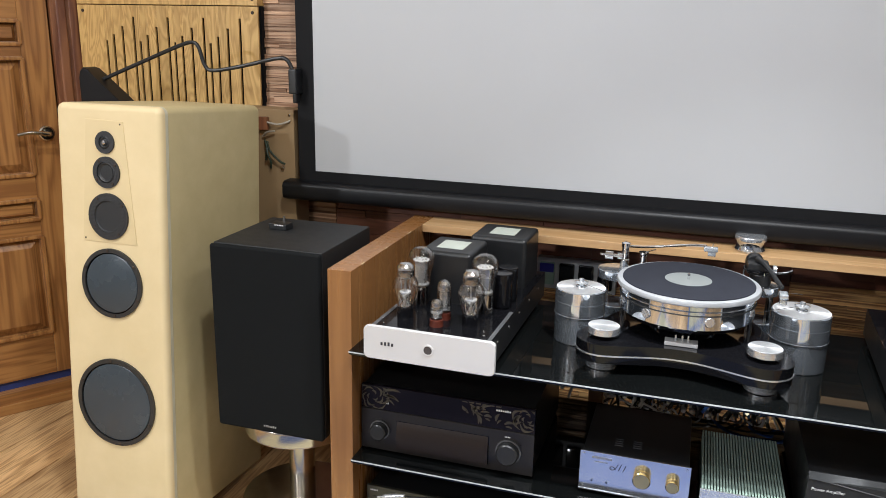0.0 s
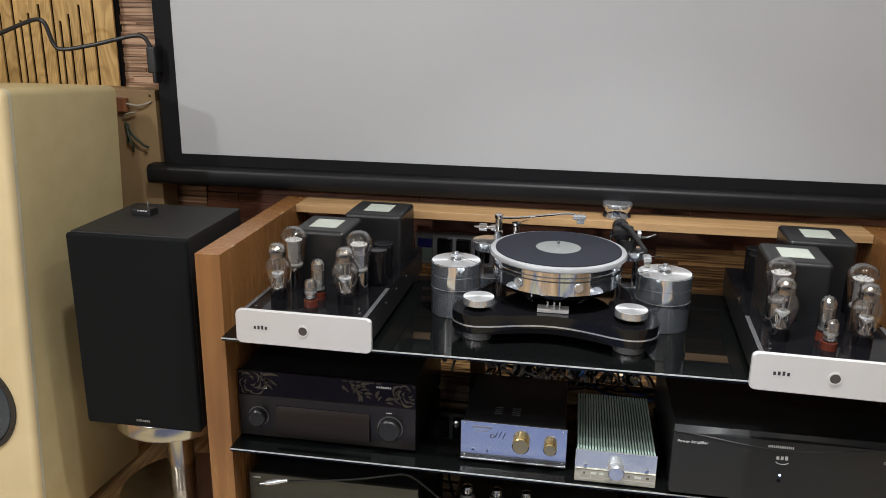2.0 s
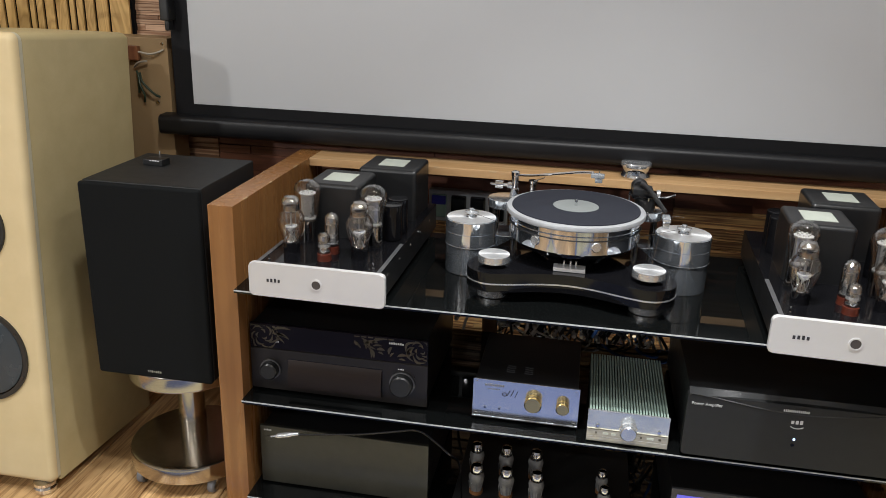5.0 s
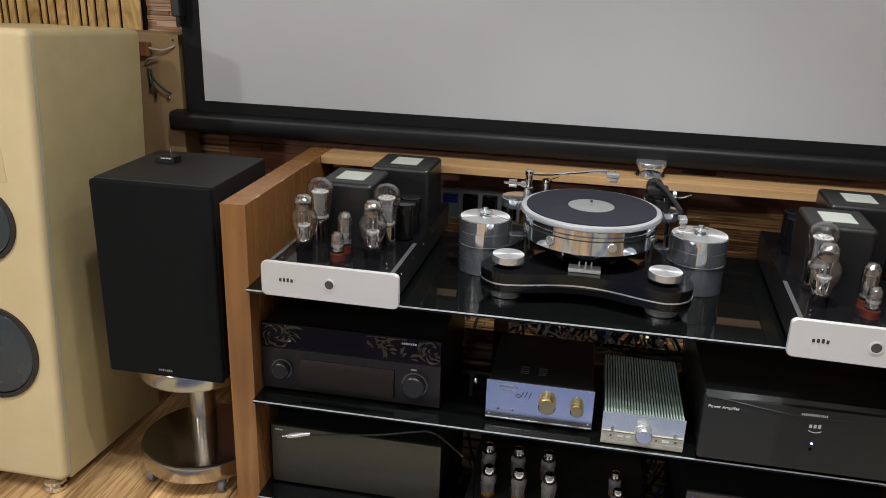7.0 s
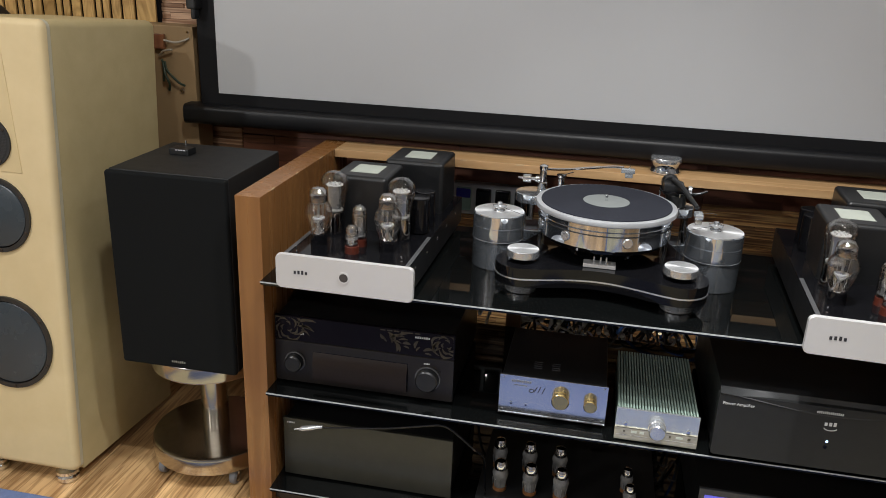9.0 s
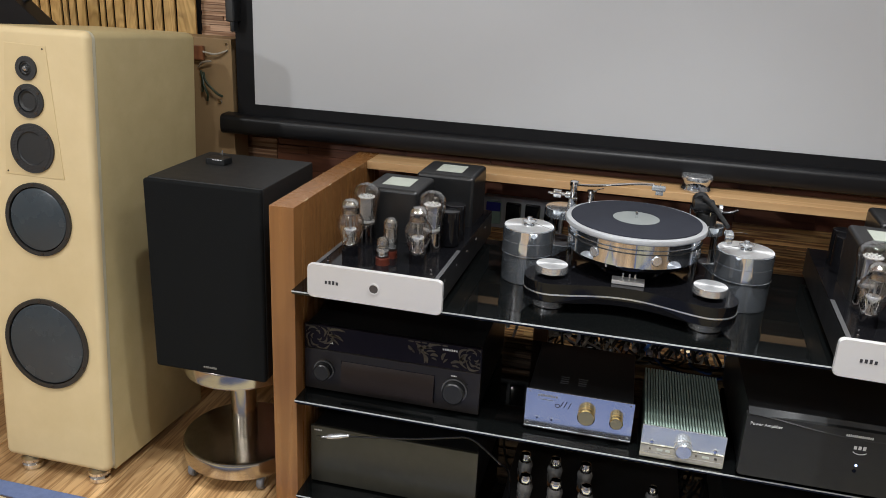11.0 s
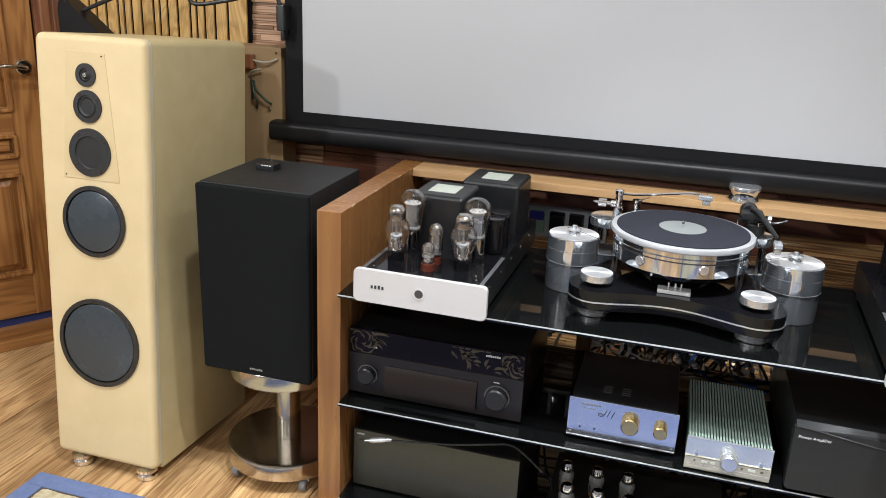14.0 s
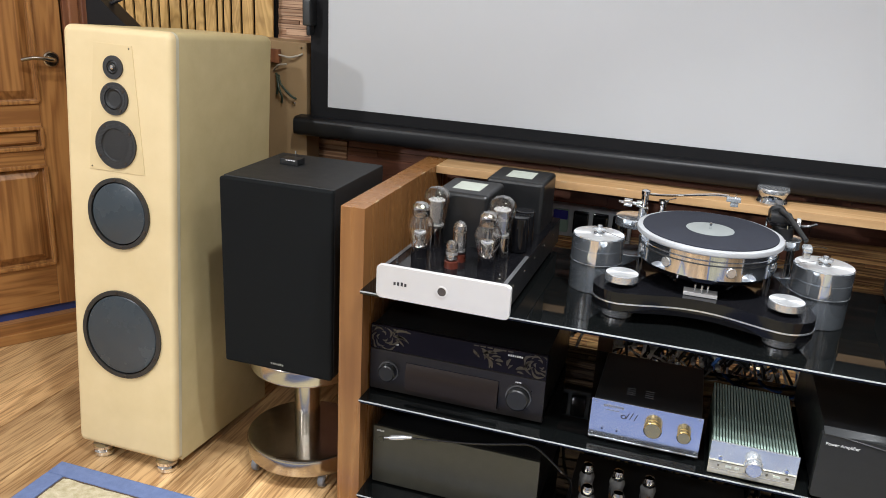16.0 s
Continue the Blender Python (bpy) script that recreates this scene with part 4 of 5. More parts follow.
# ---- tube amplifiers ----
def vacuum_tube(parent, x, y, z, kind):
    """A valve in its socket; kind: pear, tall, small or stubby."""
    base_h, base_r, prof = {
        "pear": (0.023, 0.0178, [(0.0165, 0.023), (0.0195, 0.034), (0.0262, 0.054), (0.0294, 0.070), (0.0290, 0.079), (0.0250, 0.089), (0.0200, 0.096), (0.0196, 0.110), (0.0185, 0.118), (0.0125, 0.1245), (0.0, 0.127)]),
        "tall": (0.006, 0.0222, [(0.0215, 0.006), (0.0222, 0.050), (0.0245, 0.078), (0.0285, 0.098), (0.0306, 0.111), (0.0306, 0.120), (0.0258, 0.132), (0.0150, 0.140), (0.0, 0.143)]),
        "small": (0.016, 0.0152, [(0.0145, 0.016), (0.0158, 0.024), (0.0158, 0.074), (0.0145, 0.083), (0.0090, 0.0895), (0.0, 0.092)]),
        "stubby": (0.015, 0.0150, [(0.0128, 0.015), (0.0132, 0.020), (0.0132, 0.046), (0.0122, 0.055), (0.0074, 0.0605), (0.0, 0.062)])}[kind]
    env = part("vacuum_tube", lathe(prof + [(r * 0.94, h - 0.0014) for r, h in reversed(prof)], (x, y, z), 36), TUBE_GLASS, parent, "clear glass valve")
    sock = ORANGE if kind in ("small", "stubby") else GLOSS
    part("tube_base", lathe([(base_r + 0.0006, 0.0), (base_r + 0.0006, 0.002), (base_r, 0.003), (base_r, base_h), (base_r - 0.003, base_h + 0.001)], (x, y, z), 32), sock, env,
         "dark red tube base" if sock is ORANGE else "")
    if kind == "pear":
        part("getter", lathe([(0.0180, 0.1150), (0.0160, 0.1190), (0.0112, 0.1234), (0.0, 0.1256)], (x, y, z), 28), GETTER, env, "silvered getter flash")
        own = lathe([(0.0022, 0.024), (0.0026, 0.044), (0.0085, 0.053), (0.0130, 0.057), (0.0130, 0.0600), (0.0085, 0.0605), (0.0, 0.056)], (x, y, z), 24)
        part("cup", own, MICA, env, "pale ceramic cup")
        own = tube([(x, y, z + 0.058), (x, y, z + 0.092)], 0.0025, 10)
        for s in (-1, 1):
            tube([(x + s * 0.006, y, z + 0.022), (x + s * 0.0115, y, z + 0.092)], 0.0007, 6, bm=own)
        disc(0.0145, 0.092, 0.0935, (x, y, z), 20, bm=own)
        part("electrodes", own, PLATE_GREY, env)
        part("neck_band", lathe([(0.0183, 0.0955), (0.0186, 0.1015), (0.0180, 0.1085)], (x, y, z), 28), SILVERED, env, "dark silvered neck")
        own = lathe([(0.0135, 0.0238), (0.0135, 0.027), (0.0085, 0.034), (0.0048, 0.042), (0.0, 0.0425)], (x, y, z), 20)
        for k in range(6):
            a = 2 * math.pi * k / 6 + 0.3
            tube([(x + 0.0095 * math.cos(a), y + 0.0095 * math.sin(a), z + 0.026), (x + 0.013 * math.cos(a), y + 0.013 * math.sin(a), z + 0.048)], 0.0009, 6, bm=own)
        part("stem", own, CHROME, env, "bright glass stem and wires")
    elif kind == "tall":
        part("silvering", lathe([(0.0209, 0.006), (0.0213, 0.048), (0.0198, 0.0505)], (x, y, z), 32), SILVERED, env, "dark silvered lower glass")
        own = box(x - 0.0135, x + 0.0135, y - 0.008, y + 0.008, z + 0.056, z + 0.1085, 0.003)
        for s in (-1, 1):
            tube([(x + s * 0.013, y, z + 0.05), (x + s * 0.013, y, z + 0.118)], 0.0009, 6, bm=own)
        part("electrodes", own, PLATE_GREY, env)
        part("mica_disc", disc(0.0188, 0.0515, 0.0555, (x, y, z), 24, 0.0008), MICA, env, "white mica spacer")
        own = disc(0.0195, 0.1095, 0.1115, (x, y, z), 9)
        for k in range(7):
            a = 2 * math.pi * k / 7
            tube([(x + 0.012 * math.cos(a), y + 0.012 * math.sin(a), z + 0.1110), (x + 0.010 * math.cos(a), y + 0.010 * math.sin(a), z + 0.1150)], 0.0020, 6, bm=own)
        part("mica_disc", own, MICA, env, "white mica spacer")
    else:
        top_z, lo, r = (0.068, 0.022, 0.0140) if kind == "small" else (0.042, 0.020, 0.0115)
        part("getter", lathe([(r + 0.0008, top_z + 0.002), (r - 0.0005, top_z + 0.0135), (r - 0.0062, top_z + 0.0192), (0.0, top_z + 0.0205 if kind == "small" else top_z + 0.0185)] if kind == "small" else
             [(r + 0.0008, top_z + 0.002), (r - 0.0010, top_z + 0.0125), (r - 0.0062, top_z + 0.0172), (0.0, top_z + 0.0185)], (x, y, z), 24), GETTER, env, "silvered getter flash")
        own = box(x - r * 0.62, x + r * 0.62, y - 0.0045, y + 0.0045, z + lo, z + top_z, 0.001)
        disc(r, top_z - 0.001, top_z + 0.0006, (x, y, z), 18, bm=own)
        disc(r, lo, lo + 0.0015, (x, y, z), 18, bm=own)
        part("electrodes", own, PLATE_GREY, env)
        part("printed_band", lathe([(r + 0.0021 if kind == "small" else r + 0.00185, 0.030), (r + 0.0021 if kind == "small" else r + 0.00185, 0.036)], (x, y, z), 28), PLATE_GREY, env, "pale printed mark") if kind == "stubby" else None
    return env


def transformer(parent, x0, x1, y0, y1, z0, z1):
    own = box(x0, x1, y0, y1, z0, z1)
    bmesh.ops.bevel(own, geom=[e for e in own.edges if max(e.verts[0].co.z, e.verts[1].co.z) > z1 - 0.001], offset=0.010, segments=4, affect="EDGES", profile=0.5)
    can = part("transformer", own, SATIN, parent, "matt black transformer cover")
    mx, my = (x0 + x1) / 2, (y0 + y1) / 2
    part("sticker", box(mx - 0.033, mx + 0.033, my - 0.037, my + 0.037, z1, z1 + 0.0006), PAPER, can, "cream paper sticker")


def tube_amplifier(at):
    amp = thing("tube_amplifier", "black tube amplifier with silver faceplate and glass valves", "amplifier", at, group="pair of tube amplifiers")
    own = plate(rounded_rect(0.0, 0.296, 0.010, 0.084, 0.009), 0.0, 0.012, 0.0022, 3)
    face = part("faceplate", own, ALU, amp, "thick bead-blasted aluminium faceplate")
    part("button", disc(0.0098, -0.0004, 0.002, (0.149, -0.0005, 0.047), 28, 0.0, "y"), GREY_GEM, face, "dark grey round push button")
    part("button_bevel", ringed(0.0095, 0.0125, -0.0015, 0.001, (0.149, 0.0, 0.047), 32, "y", 0.0012), ALU, face)
    bars(0.040, 0.073, 0.0435, 0.0085, 4, 0.0, DARK_INK, face, "badge_bar", 0.42)
    part("chassis", box(0.013, 0.283, 0.0125, 0.560, 0.014, 0.079, 0.002), SATIN, amp)
    part("top_plate", box(0.0128, 0.2832, 0.014, 0.556, 0.0795, 0.0815, 0.0005), GLOSS, amp, "gloss black top plate")
    for lx in (0.0125, 0.2745):
        part("side_lip", box(lx, lx + 0.009, 0.0130, 0.205, 0.0818, 0.0835, 0.0006), LIP, amp, "brushed dark metal lip")
    for fx in (0.03, 0.266):
        for fy in (0.05, 0.50):
            part("foot", disc(0.014, 0.0, 0.0138, (fx, fy, 0), 20, 0.002), RUBBER, amp)
    z = 0.0816
    vacuum_tube(amp, 0.061, 0.092, z, "pear")
    vacuum_tube(amp, 0.2135, 0.095, z, "pear")
    vacuum_tube(amp, 0.146, 0.062, z, "stubby")
    vacuum_tube(amp, 0.147, 0.110, z, "small")
    vacuum_tube(amp, 0.067, 0.177, z, "tall")
    vacuum_tube(amp, 0.221, 0.175, z, "tall")
    transformer(amp, 0.047, 0.176, 0.212, 0.358, z, 0.206)
    transformer(amp, 0.119, 0.266, 0.388, 0.536, z, 0.207)
    for cx, cy in ((0.246, 0.292), (0.246, 0.238), (0.064, 0.458), (0.062, 0.404)):
        part("capacitor", disc(0.0235, z, 0.165, (cx, cy, 0), 28, 0.003), GLOSS, amp, "black capacitor can")
    for cx, cy in ((0.035, 0.030), (0.262, 0.035)):
        lever = part("toggle", disc(0.003, z, z + 0.003, (cx, cy, 0), 12), CHROME, amp, "small chrome toggle switch")
        part("toggle_lever", tube([(cx, cy, z + 0.002), (cx - 0.001, cy - 0.002, z + 0.014)], 0.0012, 8, r_end=0.0018), CHROME, lever)
    for k in range(5):
        part("side_screw", disc(0.003, 0.2828, 0.2845, (0, 0.07 + 0.1 * k, 0.060), 10, 0.0006, "x"), CHROME, amp)
    return amp


amp_a = tube_amplifier((0.113, -0.058, 0.617))
amp_a.matrix_basis = pose(0.113, -0.058, 0.617, 0, 0, -1.2)
copy_thing(amp_a, pose(1.155, -0.079, 0.617, 0, 0, -2.5))

# ---- record player ----
deck = thing("turntable", "chrome and black acrylic turntable with two tonearms", "turntable", (0.774, 0.207, 0.617))


def bridge(p, q, n, sag):
    out = []
    for k in range(1, n):
        t = k / n
        out.append((p[0] + (q[0] - p[0]) * t, p[1] + (q[1] - p[1]) * t + sag * math.sin(math.pi * t) ** 1.3))
    return out


def arc(cx, cy, r, a0, a1, n):
    return [(cx + r * math.cos(radians(a0 + (a1 - a0) * k / n)), cy + r * math.sin(radians(a0 + (a1 - a0) * k / n))) for k in range(n + 1)]


LL, RL, BL = (-0.163, -0.104), (0.165, -0.118), (0.02, 0.21)
left = arc(*LL, 0.058, 150, 288, 18)
right = arc(*RL, 0.059, 250, 385, 18)
back = arc(*BL, 0.10, 30, 150, 14)
hull = left + bridge(left[-1], right[0], 16, 0.036) + right + bridge(right[-1], back[0], 10, 0.0) + back + bridge(back[-1], left[0], 10, 0.0)
plinth = part("plinth", prism(hull, 0.046, 0.068, 0.0015), GLOSS, deck, "gloss black acrylic boat-shaped plinth")
part("silver_layer", prism([(x * 1.004, y * 1.004) for x, y in hull], 0.0425, 0.0458, 0.0006), TURNED, plinth, "polished metal layer between the acrylic")
part("lower_layer", prism(hull, 0.0265, 0.0423, 0.0015), GLOSS, plinth)
for cx, cy in (LL, RL, BL):
    part("foot", lathe([(0.030, 0.0), (0.0335, 0.0015), (0.0335, 0.0245), (0.032, 0.0264)], (cx, cy, 0), 48), TURNED, deck, "round polished foot")
    cap = part("top_disc", disc(0.0350, 0.077, 0.0935, (cx, cy, 0), 48, 0.0015), TURNED, deck, "flat turned metal disc")
    part("disc_face", disc(0.0335, 0.0934, 0.0939, (cx, cy, 0), 48), LATHED, cap, "lathe-faced top")
    part("disc_stem", disc(0.014, 0.068, 0.077, (cx, cy, 0), 24), GLOSS, cap)
PC = (0.002, 0.014)
part("sub_platter", lathe([(0.040, 0.0975), (0.116, 0.0985), (0.132, 0.102), (0.134, 0.1118)], (*PC, 0), 64), GLOSS, deck, "black sub-platter")
part("bearing_base", lathe([(0.075, 0.068), (0.072, 0.073), (0.050, 0.076)], (*PC, 0), 64), GLOSS, deck)
part("bearing", disc(0.046, 0.0761, 0.0974, (*PC, 0), 56, 0.001), LATHED_SIDE, deck, "bright turned bearing housing")
platter = part("platter", lathe([(0.118, 0.112), (0.1425, 0.112), (0.1450, 0.1145), (0.1450, 0.153), (0.1437, 0.1545), (0.1450, 0.156), (0.1450, 0.1655), (0.1425, 0.166), (0.1420, 0.1782), (0.0, 0.1782)], (*PC, 0), 96),
               POD, deck, "thick polished platter")
part("rim", lathe([(0.1430, 0.1657), (0.1515, 0.1668), (0.1540, 0.1690), (0.1546, 0.1735), (0.1530, 0.1780), (0.1505, 0.1792), (0.1426, 0.1792), (0.1424, 0.1740)], (*PC, 0), 96), RIM, platter, "pale satin outer rim")
part("mat", disc(0.1422, 0.1783, 0.1815, (*PC, 0), 96, 0.001), FELT, platter, "dark felt record mat")
part("label_disc", disc(0.0505, 0.1816, 0.1822, (*PC, 0), 48), GREY_LABEL, platter, "grey centre label")
part("spindle", lathe([(0.0032, 0.1822), (0.0032, 0.193), (0.002, 0.1965), (0.0, 0.197)], (*PC, 0), 16), CHROME, platter)
for a in (-123, -70, -20, 200):
    ca, sa = math.cos(radians(a)), math.sin(radians(a))
    own = lathe([(0.011, 0.0), (0.011, 0.0025), (0.0095, 0.004), (0.0, 0.004)], seg=24)
    bmesh.ops.transform(own, matrix=Matrix.Translation((PC[0] + 0.1445 * ca, PC[1] + 0.1445 * sa, 0.133)) @ Matrix.Rotation(radians(a), 4, "Z") @ Matrix.Rotation(radians(90), 4, "Y"), verts=own.verts)
    part("balance_weight", own, TURNED, platter)
own = tube([(PC[0] + 0.1462 * math.cos(2 * math.pi * k / 72), PC[1] + 0.1462 * math.sin(2 * math.pi * k / 72), 0.1455) for k in range(73)], 0.0011, 6)
part("drive_belt", own, RUBBER, platter)
plaque = part("plaque", box(-0.034, 0.034, -0.112, -0.083, 0.0685, 0.0765, 0.001), ALU, deck, "small bright metal plaque")
for px in (-0.012, 0.002, 0.014):
    part("pin", disc(0.0022, 0.0765, 0.090, (px, -0.098, 0), 10, 0.0006), TURNED, plaque)


def pillar(x, y, r, h, seam):
    """A motor pod: stacked polished cylinder with a proud belt ring, a fine groove and a pulley on top."""
    g = h * 0.77
    p = part("motor_pod", lathe([(r - 0.003, 0.0), (r - 0.0012, 0.0015), (r - 0.0012, seam - 0.0012), (r + 0.0008, seam - 0.0006), (r + 0.0008, seam + 0.0008), (r, seam + 0.0014),
                                 (r, g - 0.0005), (r - 0.0006, g), (r, g + 0.0005), (r, h - 0.002), (r - 0.002, h - 0.0003)], (x, y, 0), 72), LATHED_SIDE, deck, "polished cylindrical motor pod")
    part("pod_top", disc(r - 0.0025, h - 0.0004, h + 0.0004, (x, y, 0), 64), LATHED, p, "lathe-faced metal top")
    part("pulley", lathe([(0.013, h), (0.012, h + 0.003), (0.006, h + 0.005), (0.006, h + 0.0085), (0.0165, h + 0.0105), (0.0165, h + 0.0125), (0.007, h + 0.0145), (0.0055, h + 0.020), (0.0, h + 0.021)], (x, y, 0), 32), TURNED, p, "small bright pulley")
    return p


def arm_tower(x, y, r, h):
    """An open tonearm tower: polished base and head joined by four rods."""
    p = part("arm_tower", lathe([(r - 0.002, 0.0), (r, 0.002), (r, 0.062), (r - 0.002, 0.0635), (0.0, 0.0635)], (x, y, 0), 56), LATHED_SIDE, deck, "open polished tonearm tower")
    for k in range(4):
        a = radians(45 + 90 * k)
        part("tower_rod", disc(0.0065, 0.0636, h - 0.0215, (x + (r - 0.011) * math.cos(a), y + (r - 0.011) * math.sin(a), 0), 16), CHROME, p)
    part("tower_head", lathe([(r - 0.001, h - 0.0214), (r, h - 0.0205), (r, h - 0.0012), (r - 0.0012, h), (0.0, h)], (x, y, 0), 56), LATHED_SIDE, p)
    return p


pillar(-0.236, 0.040, 0.0595, 0.129, 0.068)
pillar(0.2455, 0.047, 0.0625, 0.128, 0.067)
arm_tower(-0.168, 0.158, 0.045, 0.1496)
arm_tower(0.168, 0.148, 0.038, 0.1496)
# the thread that drives the platter
for x0, y0, x1, y1 in ((-0.236, 0.040, -0.080, -0.110), (0.2455, 0.047, 0.090, -0.105)):
    part("drive_thread", tube([(x0, y0, 0.1395), (x1, y1, 0.1440)], 0.0005, 5), RUBBER, deck)
clamp = thing("record_clamp", "waisted chrome record clamp on the rear wooden board", "record clamp", (0.917, 0.530, 0.80))
part("body", lathe([(0.027, 0.0), (0.0355, 0.0015), (0.0365, 0.005), (0.0345, 0.010), (0.0320, 0.019), (0.0333, 0.025), (0.0365, 0.029)], seg=56), POD, clamp)
part("cap", lathe([(0.0360, 0.0285), (0.0382, 0.030), (0.0388, 0.036), (0.0370, 0.040), (0.0, 0.040)], seg=56), TURNED, clamp, "flat turned cap")

tonearm = part("tonearm", tube(smooth_path([(-0.152, 0.190, 0.199), (-0.10, 0.186, 0.203), (0.0, 0.160, 0.224), (0.035, 0.150, 0.228)]), 0.0032, 10), CHROME, deck, "slim chrome tonearm")
part("arm_pivot", lathe([(0.012, 0.150), (0.012, 0.165), (0.009, 0.168), (0.009, 0.196), (0.011, 0.198), (0.011, 0.207), (0.004, 0.210), (0.0, 0.210)], (-0.152, 0.190, 0), 24), CHROME, tonearm)
part("counterweight", lathe([(0.003, -0.052), (0.003, -0.040), (0.010, -0.039), (0.010, -0.020), (0.004, -0.019), (0.004, -0.010), (0.008, -0.009), (0.008, 0.002), (0.003, 0.004)], (-0.160, 0.180, 0.175), 20, "x"), CHROME, tonearm)
own = box(0.030, 0.062, 0.140, 0.158, 0.216, 0.226, 0.002)
box(0.040, 0.058, 0.142, 0.156, 0.205, 0.217, 0.002, bm=own)
part("headshell", own, SILVER_FACE, tonearm)
part("finger_lift", tube([(0.048, 0.145, 0.226), (0.050, 0.140, 0.236)], 0.001, 6), CHROME, tonearm)
own = lathe([(0.010, 0.150), (0.009, 0.178), (0.012, 0.180), (0.012, 0.186)], (-0.108, 0.200, 0), 20)
tube([(-0.108, 0.200, 0.184), (-0.080, 0.196, 0.196)], 0.0014, 6, bm=own)
part("arm_lift", own, CHROME, tonearm)

tonearm = part("tonearm", tube(smooth_path([(0.150, 0.135, 0.212), (0.165, 0.100, 0.208), (0.196, 0.015, 0.184)]), 0.0068, 12, r_end=0.0050), SATIN, deck, "black tonearm")
own = box(0.128, 0.176, 0.118, 0.160, 0.178, 0.206, 0.006)
disc(0.024, 0.150, 0.180, (0.160, 0.135, 0), 28, 0.003, bm=own)
part("arm_bearing", own, SATIN, tonearm)
part("bearing_ring", ringed(0.026, 0.0315, 0.186, 0.190, (0.152, 0.139, 0), 40), GLOSS, tonearm, "black ring round the arm bearing")
for k in range(3):
    a = radians(60 + 120 * k)
    part("ring_post", disc(0.0022, 0.1497, 0.1862, (0.152 + 0.0285 * math.cos(a), 0.139 + 0.0285 * math.sin(a), 0), 10), CHROME, tonearm)
part("bias_dial", lathe([(0.0, -0.004), (0.0095, -0.004), (0.0105, -0.002), (0.0105, 0.004), (0.0, 0.005)], (0.186, 0.112, 0.196), 20, "x"), TURNED, tonearm, "small silver dial")
part("counterweight", lathe([(0.0, -0.022), (0.018, -0.022), (0.020, -0.018), (0.020, 0.006), (0.0, 0.008)], (0.146, 0.172, 0.196), 28, "y"), SATIN, tonearm)
own = box(0.190, 0.208, -0.018, 0.016, 0.166, 0.178, 0.003)
box(0.192, 0.206, -0.014, 0.008, 0.154, 0.167, 0.002, bm=own)
part("headshell", own, SILVER_FACE, tonearm, "silver headshell and cartridge")
part("finger_lift", tube(smooth_path([(0.206, 0.0, 0.176), (0.222, -0.004, 0.180), (0.236, -0.002, 0.178)]), 0.0009, 6), CHROME, tonearm)
part("arm_rest", tube(smooth_path([(0.176, 0.120, 0.186), (0.205, 0.112, 0.190), (0.225, 0.118, 0.196)]), 0.003, 8), SATIN, tonearm)

# ---- components on the middle and lower shelves ----
receiver = thing("av_receiver", "black home theatre receiver with two round knobs", "receiver", (0.063, 0.040, 0.340))
part("case", box(0.004, 0.416, 0.012, 0.36, 0.010, 0.172, 0.002), SATIN, receiver)
part("lower_panel", box(0.0, 0.420, 0.0, 0.012, 0.008, 0.112, 0.002), GREY_FACE, receiver, "dark grey lower faceplate")
part("display_window", box(0.0, 0.420, 0.001, 0.012, 0.1125, 0.173, 0.002), PURPLE, receiver, "glossy violet-black display window")
own = bmesh.new()
prof = [(-0.0073, 0.022)] + [(-0.0075 + 0.0073 * max(0.0, (k - 5) / 7) ** 2.0, 0.022 + 0.068 * k / 12) for k in range(1, 13)] + [(-0.0001, 0.090), (-0.0001, 0.022)]
ends = [[own.verts.new((xx, y, z)) for y, z in prof] for xx in (0.092, 0.314)]
for k in range(len(prof)):
    own.faces.new((ends[0][k], ends[0][(k + 1) % len(prof)], ends[1][(k + 1) % len(prof)], ends[1][k]))
own.faces.new(ends[0])
own.faces.new(ends[1][::-1])
flap = part("flap", own, FLAP, receiver, "drop-down front flap with a curved top edge")
part("flap_gap", box(0.0905, 0.3155, -0.0002, 0.0002, 0.0205, 0.0915), GLOSS, flap)
for kx, kz, kr in ((0.049, 0.062, 0.0205), (0.362, 0.062, 0.0255)):
    k = part("knob", lathe([(kr + 0.005, 0.0), (kr + 0.005, -0.002), (kr, -0.003), (kr, -0.019), (kr - 0.003, -0.022), (0.0, -0.022)], (kx, 0.0, kz), 40, "y"), SATIN, receiver)
    part("knob_ring", ringed(kr + 0.001, kr + 0.004, -0.0045, -0.002, (kx, 0, kz), 40, "y", 0.0006), LIP, k)


def stroke(x, z, a, length, width, bend):
    """One printed brush stroke: a curved tapering leaf on the display window, kept inside its edges."""
    up, down = [], []
    for k in range(9):
        t = k / 8
        u, c = length * t, bend * length * math.sin(math.pi * t)
        w = width * math.sin(math.pi * (0.06 + 0.9 * t)) ** 0.8
        for side, out in ((w, up), (-w, down)):
            px = x + u * math.cos(a) - (c + side) * math.sin(a)
            pz = z + u * math.sin(a) + (c + side) * math.cos(a)
            out.append((min(0.417, max(0.003, px)), min(0.1705, max(0.1150, pz))))
    part("printed_stroke", plate(up + down[::-1], 0.0003, 0.0012), BRONZE_INK, receiver, "bronze floral print on the window", smooth=0)


rng = random.Random(4)
